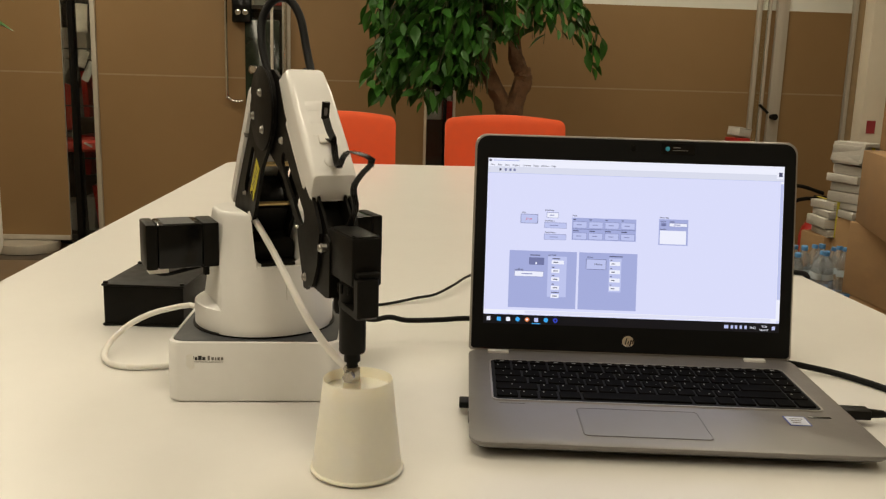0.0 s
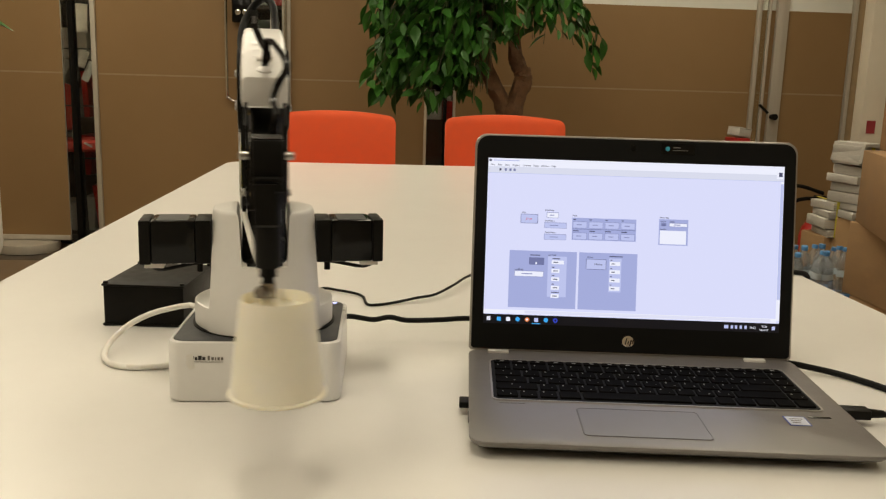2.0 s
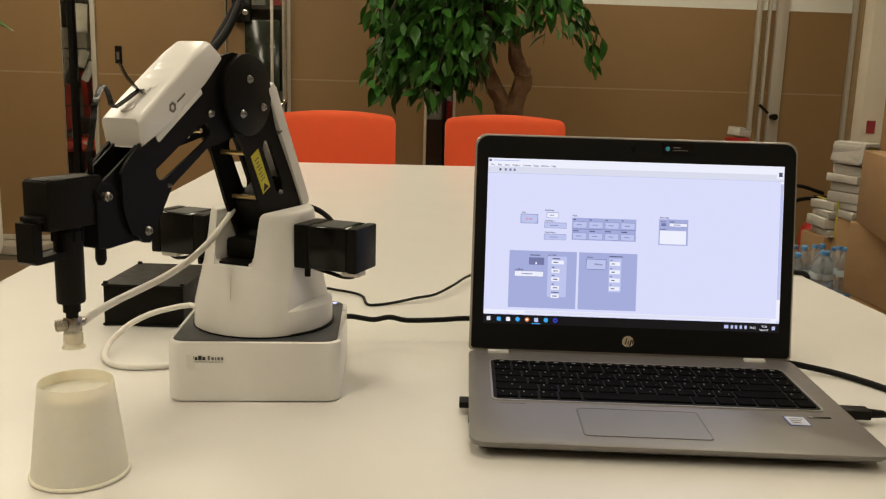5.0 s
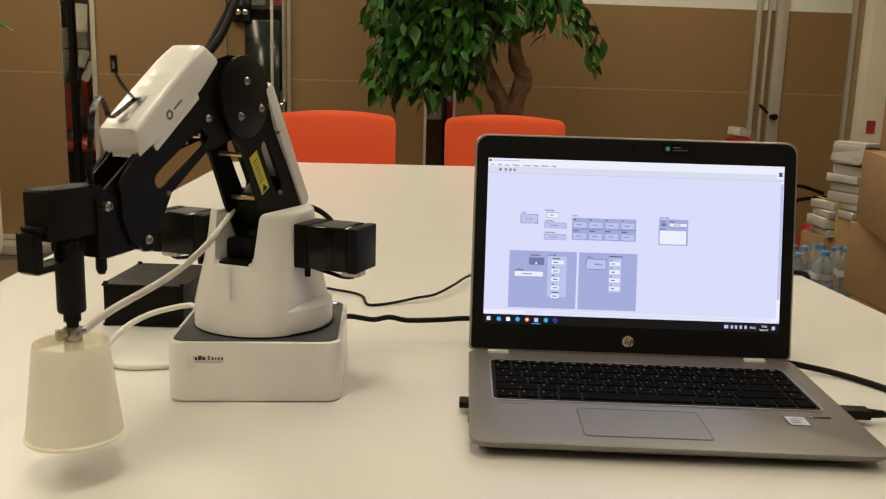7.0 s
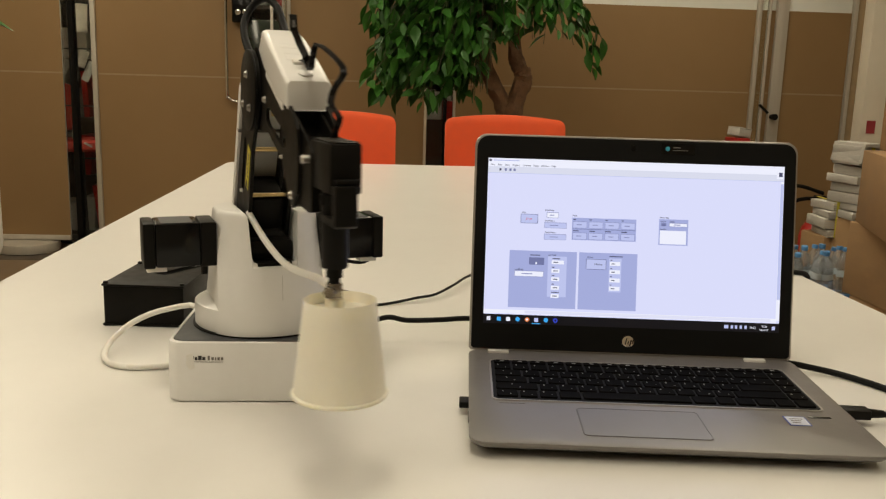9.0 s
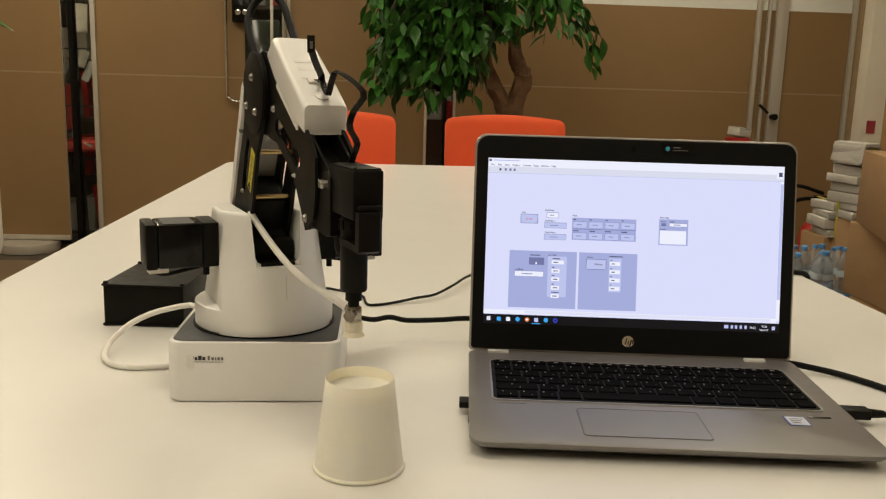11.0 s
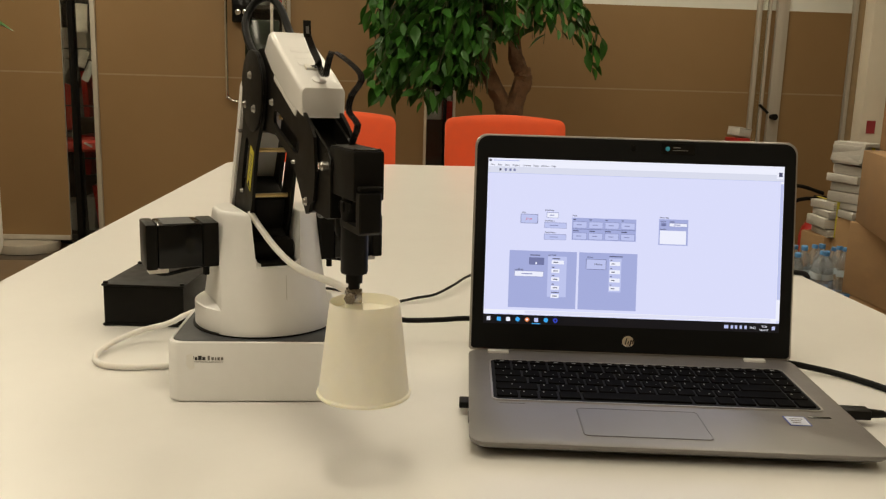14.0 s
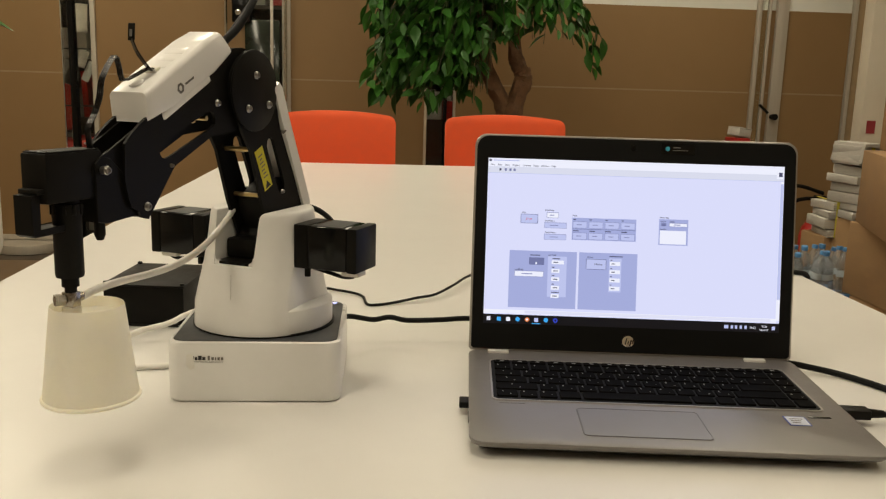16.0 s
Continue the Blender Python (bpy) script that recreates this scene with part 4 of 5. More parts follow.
def ribbon_line(t):
    """Middle line of the flat cable from the forearm's socket to the servo, before the yaw."""
    yaw, r, z, a, b, e, w = joints(t)
    low = pose(e[0], 0, e[1], 0, -b, 0) @ Matrix.Translation((0.0219, 0, 0.0474))
    tool = Matrix.Translation((w[0], 0, w[1]))
    on_arm = [(0.0520, 0.001, 0.0318), (0.0600, 0.003, 0.0355), (0.0730, 0.001, 0.0360), (0.0855, 0.000, 0.0385), (0.0850, 0.001, 0.0490), (0.0885, 0.0035, 0.0590)]
    # where the cable hangs free it follows the forearm and the tool by halves
    free = [((0.0397, 0.0155, 0.0685), (0.1047, 0.0135, 0.0503)), ((0.0362, 0.0093, 0.0450), (0.1119, 0.0073, 0.0424)), ((0.0573, 0.0059, 0.0032), (0.1151, 0.0039, 0.0671))]
    on_tool = [(0.0490, 0.0075, 0.0610), (0.0470, 0.0060, 0.0530), (0.0440, 0.0040, 0.0440)]
    line = [low @ Vector(p) for p in on_arm] + [(low @ Vector(p)).lerp(tool @ Vector(q), 0.5) for p, q in free] + [tool @ Vector(p) for p in on_tool]
    return even(smoothpath(line, 8), RIBBON_N)


def motions():
    times = sorted({round(k * 0.25, 3) for k in range(65)} | {round(t, 3) for t, _ in YAW} | {round(t, 3) for t, _ in LIFT} | {16.0})
    rows = {k: [] for k in ("turret", "rear", "low", "upp", "tool")}
    hose = [[] for _ in range(HOSE_N)]
    wires = [[] for _ in range(RIBBON_N)]
    for t in times:
        yaw, r, z, a, b, e, w = joints(t)
        rows["turret"].append((t, pose(0, 0, 0, 0, 0, yaw)))
        rows["rear"].append((t, arm_pose(yaw, 0, SH, a)))
        rows["low"].append((t, arm_pose(yaw, e[0], e[1], b)))
        rows["upp"].append((t, arm_pose(yaw, e[0] + OFF[0], e[1] + OFF[1], b)))
        rows["tool"].append((t, arm_pose(yaw, w[0], w[1], 0)))
        line = hose_line(t)
        turn = pose(0, 0, 0, 0, 0, yaw)
        flat = ribbon_line(t)
        for i in range(RIBBON_N):
            x = (flat[i + 1] - flat[i]).normalized()
            y = Vector((0, 1, 0)) - x * x.y
            y.normalize()
            m = Matrix((x, y, x.cross(y))).transposed().to_4x4()
            wires[i].append((t, turn @ Matrix.Translation((flat[i] + flat[i + 1]) / 2) @ m))
        for i in range(HOSE_N):
            d = line[i + 1] - line[i]
            m = d.to_track_quat("X", "Z").to_matrix().to_4x4()
            hose[i].append((t, turn @ Matrix.Translation((line[i] + line[i + 1]) / 2) @ m))
    for k, v in rows.items():
        walk(ROBOT[k], v)
    for ob, v in zip(ROBOT["hose"] + ROBOT["ribbon"], hose + wires):
        walk(ob, v)
    sag = [(t, tube_line(k)) for t, k in ((0.0, 0.0), (11.9, 0.0), (12.3, 0.3), (12.6, 0.6), (12.9, 0.85), (13.2, 1.0), (16.0, 1.0))]
    for i, ob in enumerate(ROBOT["tube"]):
        rows = []
        for t, line in sag:
            d = line[i + 1] - line[i]
            rows.append((t, Matrix.Translation((line[i] + line[i + 1]) / 2) @ d.to_track_quat("X", "Z").to_matrix().to_4x4()))
        walk(ob, rows)
    ct = sorted(set(times) | {3.88, 3.91, 3.94, 3.97, 4.0, 4.03, 4.06, 4.1, 4.15, 10.54, 10.57, 10.6, 10.63, 10.66, 10.7, 10.75, 10.81, 6.3, 12.7})
    cr = []
    for t in ct:
        p, turn = cup_pose(t)
        lean = -7.0 if 3.95 < t < 4.02 else (-3.5 if 3.9 < t < 4.05 else 0.0)
        cr.append((t, pose(p.x, p.y, p.z, 0, 0, turn) if not lean else pose(p.x, p.y, p.z + 0.0350 * math.sin(radians(-lean)), 0, lean, 0) @ pose(0, 0, 0, 0, 0, turn)))
    walk(ROBOT["cup"], cr)


# ------------------------------------------------------------------ paper cup, upside down
def cup():
    c = thing("paper_cup", "white paper cup standing upside down", "cup")
    ROBOT["cup"] = c
    n = 64
    prof = [(0.0334, 0.0035), (0.0254, 0.0714), (0.0258, 0.0724), (0.0262, 0.0714), (0.0341, 0.0035)]
    part("cup_wall", lathe(prof, n, cap=False), M_PAPER, c)
    part("rolled_rim", rings(bmesh.new(), [circle(0.0341 + 0.0016 * math.cos(2 * math.pi * k / 10), 0.0018 + 0.0017 * math.sin(2 * math.pi * k / 10), n) for k in range(10)], close=True), M_PAPER, c)
    part("cup_bottom", lathe([(0.0262, 0.0632), (0.0262, 0.0638), (0.012, 0.0636), (0.0005, 0.0636)], n), M_PAPER, c)
    part("side_seam", bx(-0.0003, 0.0002, -0.0003, 0.0003, 0.0, 0.069), M_PAPER, c, m=pose(-0.0342, 0, 0.0035, 0, 6.7, 0))


# ------------------------------------------------------------------ laptop
LAP = pose(0.3542, -0.2186, 0, 0, 0, -5.61)
LID = 10.35


def laptop():
    L = thing("laptop", "silver and black laptop, open, its screen showing a control panel", "laptop", at=LAP)
    hw, dep = 0.169, 0.2345
    o = rrect(hw, dep / 2, 0.014, 6, 0, dep / 2)

    def zt(y):
        return 0.0150 + 0.0040 * y / dep

    def ring(k, fz):
        return [((x) * (1 - k / hw), dep / 2 + (y - dep / 2) * (1 - k / (dep / 2)), fz(y)) for x, y in o]
    part("base", rings(bmesh.new(), [ring(0.010, lambda y: 0.0080 + 0.002 * y / dep), ring(0.0030, lambda y: 0.0090 + 0.002 * y / dep), ring(0.0006, lambda y: zt(y) - 0.0036), ring(0.0, lambda y: zt(y) - 0.0016), ring(0.0004, lambda y: zt(y) - 0.0005), ring(0.0018, zt)]), M_LAPTOP, L, "silver laptop base")
    part("underside", slab([(x * 0.93, dep / 2 + (y - dep / 2) * 0.92) for x, y in o], 0.0045, 0.0095, 0.0020), M_LAPDARK, L)
    for sx in (-1, 1):
        for y in (0.03, 0.205):
            part("rubber_foot", bx(sx * 0.13 - 0.02, sx * 0.13 + 0.02, y - 0.004, y + 0.004, 0.0, 0.005), M_LAPDARK, L)
    deck = Matrix.Translation((0, 0, 0.0150)) @ Matrix.Rotation(math.atan2(0.0040, dep), 4, "X")
    well = part("keyboard", slab(rrect(0.1465, 0.0535, 0.005, 4, 0.0, 0.1450), 0.00005, 0.0006), M_WELL, L, m=deck)
    part("keyboard_rim", rings(bmesh.new(), [[(x, y, z) for x, y in rrect(a, b, 0.006, 4, 0.0, 0.1450)] for a, b, z in ((0.1465, 0.0535, 0.0002), (0.1468, 0.0538, 0.0011), (0.1480, 0.0550, 0.0011), (0.1484, 0.0554, 0.0001))], cap=False), M_LAPSIDE, well)
    # keys: five rows of letters and a narrow function row
    pitch, x_l, x_r = 0.0190, -0.1445, 0.1445
    y = 0.1965
    rows = [([1.0] * 16, 0.0105), ([1.0] * 13 + [1.95], 0.0178), ([1.5] + [1.0] * 12 + [1.45], 0.0178), ([1.75] + [1.0] * 11 + [2.2], 0.0178), ([2.25] + [1.0] * 10 + [2.7], 0.0178), ([1.2, 1.0, 1.0, 1.2, 5.6, 1.2, 1.0, 1.0, 1.0, 1.0], 0.0178)]
    cache = {}
    for ri, (ws, kh) in enumerate(rows):
        extra = 1 if ri in (1, 2, 3, 4, 5) else 0
        ws = ws + ([1.0] if extra else [])
        k = (x_r - x_l) / sum(ws)
        x = x_l
        yc = y - kh / 2
        for ki, wu in enumerate(ws):
            w = k * wu
            key = (round(w, 4), kh)
            if key not in cache:
                a, b = w / 2 - 0.0011, kh / 2 - 0.0010
                cache[key] = put("key", rings(bmesh.new(), [[(px, py, z) for px, py in rrect(a - d, b - d, 0.0015, 2)] for d, z in ((0, 0.0), (0, 0.0010), (0.0006, 0.0016), (0.0014, 0.0015))]), M_KEY, True)
            ob = new("key", cache[key])
            ob.parent = well
            ob.location = (x + w / 2, yc, 0.0006)
            if wu < 2 and ri < 5 or ki in (0, 1, 2):
                pk = ("leg", ki % 3, ri > 0)
                if pk not in cache:
                    q = bmesh.new()
                    if ri > 0:
                        box(q, -0.0048, -0.0042 + 0.0003 * (ki % 3), 0.0024, 0.0044, 0.00162, 0.00168)
                        box(q, -0.0048, -0.0034, 0.0024, 0.0029, 0.00162, 0.00168)
                        box(q, 0.0024, 0.0034, -0.0040 + 0.0004 * (ki % 3), -0.0030, 0.00162, 0.00168)
                    else:
                        box(q, -0.002, 0.0020, -0.0008, 0.0012, 0.00162, 0.00168)
                    cache[pk] = put("key_legend", q, M_KEYPRINT)
                lg = new("key_legend", cache[pk])
                lg.parent = well
                lg.location = (x + w / 2 , yc, 0.0006)
            x += w
        y -= kh + 0.0002
    part("touchpad", slab(rrect(0.052, 0.0285, 0.004, 4, -0.022, 0.0480), 0.00005, 0.0005, 0.0002), M_PAD, L, m=deck)
    part("touchpad_edge", rings(bmesh.new(), [[(x, yy, z) for x, yy in rrect(a, b, 0.0045, 4, -0.022, 0.0480)] for a, b, z in ((0.0520, 0.0285, 0.0001), (0.0521, 0.0286, 0.0007), (0.0528, 0.0293, 0.0007), (0.0530, 0.0295, 0.0001))], cap=False), M_PADEDGE, L, m=deck)
    st = part("sticker", bx(0.105, 0.124, 0.0560, 0.0760, 0.0002, 0.0005), M_STICKB, L, "small blue-bordered sticker", m=deck)
    part("sticker_face", bx(0.1062, 0.1228, 0.0572, 0.0748, 0.0005, 0.0007), M_STICKW, st, smooth=False)
    for k in range(3):
        part("sticker_bar", bx(0.109, 0.120 - 0.002 * k, 0.069 - 0.004 * k, 0.0705 - 0.004 * k, 0.0007, 0.0008), M_GREYPRINT, st, smooth=False)
    part("finger_reader", bx(0.1275, 0.1470, 0.0742, 0.0768, 0.0002, 0.0007, 0.0002), M_BLACKGLOSS, L, m=deck)
    for k, (x0, x1) in enumerate(((-0.142, -0.133), (-0.1325, -0.126), (-0.1252, -0.119))):
        part("maker_bar", bx(x0, x1, 0.0832, 0.0842, 0.0001, 0.0003), M_GREYPRINT, L, m=deck, smooth=False)
    for x0, x1 in ((-0.149, -0.127), (0.118, 0.140)):
        part("hinge_cap", bx(x0, x1, 0.2215, 0.2290, 0.0165, 0.0212, 0.0012), M_HINGE, L, "satin silver hinge cap")
    # ports on the sides
    part("side_port", bx(-0.1694, -0.1685, 0.06, 0.075, 0.006, 0.011), M_LAPDARK, L)
    part("usb_receiver", bx(-0.1775, -0.1680, 0.0920, 0.1080, 0.0065, 0.0125, 0.0012), M_BLACKMAT, L, "small black wireless receiver")
    # lid
    lid_m = Matrix.Translation((0, 0.2314, 0.0177)) @ Matrix.Rotation(radians(-LID), 4, "X")
    lo = [(x, z) for x, z in rrect(hw, 0.1145, 0.0125, 6, 0, 0.1150) if z > 0.1] + [(-hw, 0.0035), (-hw + 0.0025, 0.0008), (hw - 0.0025, 0.0008), (hw, 0.0035)]
    lid = part("lid", slab(lo, 0.0, 0.0062, 0.0012, "y"), M_LAPSIDE, L, "silver lid edge", m=lid_m)
    part("bezel", slab([(x * 0.9865, 0.1150 + (z - 0.1150) * 0.981) for x, z in lo], -0.0016, 0.0006, 0.0006, "y"), M_BEZEL, lid, "black screen bezel")
    part("emblem", lathe([(0.0062, -0.0016), (0.0062, -0.0019), (0.0055, -0.0020)], 32, -0.002, 0.0150, "y"), M_CHROME, lid, "round silver maker emblem")
    for x0, z0, z1 in ((-0.0053, 0.0122, 0.0192), (-0.0028, 0.0122, 0.0162), (-0.0006, 0.0104, 0.0172), (0.0020, 0.0128, 0.0172)):
        sl = 0.22 * (z1 - z0)
        part("emblem_bar", slab([(x0, z0), (x0 + 0.0011, z0), (x0 + 0.0011 + sl, z1), (x0 + sl, z1)], -0.0023, -0.0019, axis="y"), M_BEZEL, lid, smooth=False)
    part("camera_eye", lathe([(0.0030, -0.0016), (0.0028, -0.0018)], 16, -0.003, 0.2185, "y"), M_BLACKGLOSS, lid)
    stk = part("bezel_sticker", bx(0.026, 0.061, -0.0019, -0.0015, 0.2130, 0.2245), M_BLACKGLOSS, lid, "black sticker with a blue disc")
    part("sticker_disc", lathe([(0.0024, -0.0019), (0.0024, -0.0021)], 20, 0.0325, 0.2188, "y"), M_STICKBLUE, stk)
    part("sticker_bar", bx(0.038, 0.0460, -0.0021, -0.0018, 0.2197, 0.2206), M_GREYPRINT, stk, smooth=False)
    part("sticker_bar", bx(0.038, 0.0540, -0.0021, -0.0018, 0.2170, 0.2176), M_GREYPRINT, stk, smooth=False)
    screen(lid)


M_STICKBLUE = mat("teal_blue_disc", (0.05, 0.35, 0.50), 0.4)
G_BG = glow("screen_lavender", (217, 220, 250), 1.0)
G_WHITE = glow("screen_white", (236, 238, 252), 1.0)
G_PANEL = glow("screen_panel_blue", (163, 171, 218), 1.0)
G_GREY = glow("screen_control_grey", (188, 195, 236), 1.0)
G_DARK = glow("screen_dark_line", (112, 118, 162), 1.0)
G_EDGE = glow("screen_field_edge", (138, 144, 190), 1.0)
G_TEXT = glow("screen_text", (70, 72, 100), 1.0)
G_TASK = glow("screen_taskbar", (10, 10, 16), 1.0)
G_RED = glow("screen_red", (205, 90, 110), 1.0)
G_BLUE = glow("screen_blue", (60, 165, 235), 1.0)
G_ORANGE = glow("screen_orange", (225, 130, 70), 1.0)


def screen(lid):
    """The lit display: u to the right and v down, both from 0 to 1 of the panel."""
    X0, Z1, SW, SH2 = -0.1547, 0.0298 + 0.174, 0.3094, 0.174

    def rect(u0, v0, u1, v1, m, lev, par, name="screen_box"):
        y = -0.0017 - 0.00006 * lev
        return part(name, bx(X0 + u0 * SW, X0 + u1 * SW, y, y + 0.00005, Z1 - v1 * SH2, Z1 - v0 * SH2), m, par, smooth=False)
    disp = rect(0, 0, 1, 1, G_BG, 0, lid, "display")

    def r(u0, v0, u1, v1, m, lev=1, name="screen_box"):
        return rect(u0, v0, u1, v1, m, lev, disp, name)

    def text(s, u, v, size, m=G_TEXT):
        cu = bpy.data.curves.new("screen_text", "FONT")
        cu.body, cu.size, cu.offset = s, size, 0.00004
        cu.materials.append(m)
        ob = new("screen_text", cu)
        ob.parent = disp
        ob.matrix_basis = pose(X0 + u * SW, -0.00225, Z1 - v * SH2, 90, 0, 0)
        return ob
    # the window's title, menu and tool bars
    r(0, 0, 1, 0.026, G_WHITE)
    r(0, 0.026, 1, 0.050, G_WHITE)
    r(0, 0.050, 1, 0.088, glow("screen_toolbar", (216, 219, 236), 1.0))
    r(0, 0.088, 1, 0.0905, G_GREY, 2)
    r(0.003, 0.006, 0.011, 0.020, G_TEXT, 2, "screen_icon")
    r(0.018, 0.010, 0.105, 0.016, G_GREY, 2)
    for s, u in (("File", 0.010), ("Edit", 0.032), ("View", 0.056), ("Project", 0.082), ("Operate", 0.116), ("Tools", 0.152), ("Window", 0.178), ("Help", 0.214)):
        text(s, u, 0.0450, 0.0025)
    for u in (0.038, 0.056, 0.072, 0.086):
        r(u, 0.061, u + 0.007, 0.076, G_TEXT if u < 0.05 else G_DARK, 2, "screen_icon")
    r(0.975, 0.030, 0.996, 0.075, G_WHITE, 3)
    r(0.982, 0.036, 0.994, 0.062, G_TEXT, 4, "screen_icon")
    r(0.988, 0.090, 1.0, 0.93, G_WHITE, 1, "scroll_bar")
    r(0.989, 0.105, 0.999, 0.80, G_GREY, 2, "scroll_thumb")
    r(0, 0.915, 0.99, 0.938, G_WHITE, 1, "scroll_bar")
    r(0.14, 0.918, 0.97, 0.935, glow("screen_scroll_pale", (222, 224, 244), 1.0), 2, "scroll_thumb")
    # controls
    flat = r

    def place(u, v):
        return u * 0.985 - 0.0045, v + (0.028 if v < 0.5 else 0.009)

    def r(u0, v0, u1, v1, m, lev=1, name="screen_box"):
        (a0, b0), (a1, b1) = place(u0, v0), place(u1, v1)
        return flat(a0, b0, a1, b1, m, lev, name)

    def button(u0, v0, u1, v1, m=G_GREY):
        r(u0 - 0.002, v0 - 0.003, u1 + 0.002, v1 + 0.003, G_DARK, 2)
        return r(u0, v0, u1, v1, m, 3, "screen_button")
    def bar(u, v, w, m=G_TEXT, lev=4):
        r(u, v + 0.002, u + w, v + 0.0075, m, lev, "screen_bar")
    def word(txt, u, v, size=0.0024, m=G_TEXT):
        return text(txt, *place(u, v), size, m)
    def field(u0, v0, u1, v1, m=G_WHITE):
        r(u0 - 0.0015, v0 - 0.003, u1 + 0.0012, v1 + 0.002, G_EDGE, 2)
        r(u0, v0, u1, v1, m, 3, "screen_field")
        bar(u0 + (u1 - u0) * 0.24, (v0 + v1) / 2 - 0.005, (u1 - u0) * 0.38, G_EDGE)
    word("stop", 0.125, 0.299)
    button(0.124, 0.307, 0.180, 0.358)
    word("STOP", 0.140, 0.340, 0.0027, G_RED)
    word("baudRate", 0.206, 0.282)
    field(0.213, 0.293, 0.252, 0.322)
    word("portName", 0.206, 0.346)
    field(0.206, 0.354, 0.280, 0.384, G_GREY)
    word("deviceName", 0.206, 0.416)
    field(0.206, 0.424, 0.280, 0.454, G_GREY)
    word("Pose", 0.300, 0.310)
    r(0.300, 0.318, 0.520, 0.452, G_PANEL)
    r(0.300, 0.384, 0.520, 0.387, G_DARK, 2)
    for i in range(4):
        bar(0.304 + 0.055 * i, 0.324, 0.008)
        field(0.304 + 0.055 * i, 0.342, 0.350 + 0.055 * i, 0.378, G_GREY)
        bar(0.304 + 0.055 * i, 0.392, 0.020)
        field(0.304 + 0.055 * i, 0.410, 0.350 + 0.055 * i, 0.446, G_GREY)
    word("error out", 0.600, 0.305)
    r(0.598, 0.310, 0.698, 0.466, G_PANEL)
    word("status", 0.602, 0.328)
    word("code", 0.634, 0.328)
    field(0.634, 0.334, 0.694, 0.352)
    r(0.606, 0.334, 0.622, 0.352, G_DARK, 3, "screen_icon")
    word("source", 0.602, 0.374)
    r(0.602, 0.378, 0.692, 0.460, G_WHITE, 3, "screen_field")
    # lower group boxes
    r(0.088, 0.545, 0.320, 0.890, G_PANEL)
    r(0.328, 0.545, 0.528, 0.890, G_PANEL)
    bar(0.160, 0.566, 0.034)
    button(0.158, 0.588, 0.206, 0.626, G_DARK)
    r(0.178, 0.612, 0.183, 0.626, G_WHITE, 4, "screen_icon")
    word("ptpMode", 0.108, 0.664)
    field(0.108, 0.670, 0.206, 0.700)
    word("ptpCmd", 0.222, 0.571)
    r(0.221, 0.575, 0.286, 0.820, G_GREY, 2)
    for i, v in enumerate((0.596, 0.648, 0.698, 0.750, 0.800)):
        bar(0.236, v - 0.012, 0.026 if i in (0, 4) else 0.008)
        r(0.234, v + 0.003, 0.276 if i == 0 else 0.262, v + 0.026, G_WHITE, 3, "screen_field")
        bar(0.240, v + 0.010, 0.016)
    word("Home", 0.355, 0.577)
    button(0.354, 0.586, 0.420, 0.644)
    text("Home", 0.371, 0.629, 0.0032)
    bar(0.432, 0.560, 0.045)
    r(0.432, 0.576, 0.474, 0.780, G_GREY, 2)
    for v in (0.592, 0.642, 0.692, 0.742):
        bar(0.436, v - 0.010, 0.006)
        r(0.434, v + 0.004, 0.470, v + 0.028, G_WHITE, 3, "screen_field")
        bar(0.440, v + 0.012, 0.012)
    # task bar
    r = flat
    r(0, 0.944, 1, 1.0, G_TASK, 2, "task_bar")
    for i, (u, m) in enumerate(((0.012, G_WHITE), (0.046, G_BLUE), (0.078, G_WHITE), (0.110, G_BLUE), (0.142, G_ORANGE), (0.173, G_GREY), (0.206, G_BLUE), (0.238, glow("screen_deep_blue", (50, 70, 200), 1.0)))):
        if i in (3, 4, 6, 7):
            disc = [(X0 + (u + 0.007) * SW + 0.0024 * math.cos(a), Z1 - 0.9715 * SH2 + 0.0024 * math.sin(a)) for a in [2 * math.pi * q / 16 for q in range(16)]]
            part("task_icon", slab(disc, -0.00193, -0.00188, axis="y"), m, disp, smooth=False)
            if i in (4, 7):
                part("task_icon", slab([(X0 + (u + 0.007) * SW + 0.0011 * math.cos(a), Z1 - 0.9715 * SH2 + 0.0011 * math.sin(a)) for a in [2 * math.pi * q / 12 for q in range(12)]], -0.00199, -0.00194, axis="y"), G_TASK if i == 7 else G_WHITE, disp, smooth=False)
        elif i == 0:
            for a in (0, 1):
                for b in (0, 1):
                    r(u + 0.0065 * a, 0.959 + 0.0125 * b, u + 0.0060 + 0.0065 * a, 0.9705 + 0.0125 * b, m, 3, "task_icon")
        else:
            r(u, 0.960, u + 0.0135, 0.984, m, 3, "task_icon")
    r(0.165, 0.992, 0.195, 0.997, G_BLUE, 3)
    for u in (0.816, 0.838, 0.852, 0.868, 0.884):
        r(u, 0.962, u + (0.014 if u < 0.83 else 0.008), 0.982, G_GREY, 3, "task_icon")
    text("ENG", 0.902, 0.979, 0.0030, G_WHITE)
    text("20:26", 0.941, 0.969, 0.0026, G_WHITE)
    text("9/6/2017", 0.934, 0.990, 0.0026, G_WHITE)
    r(0.976, 0.962, 0.987, 0.984, G_GREY, 3, "task_icon")




TUBE_N = 24


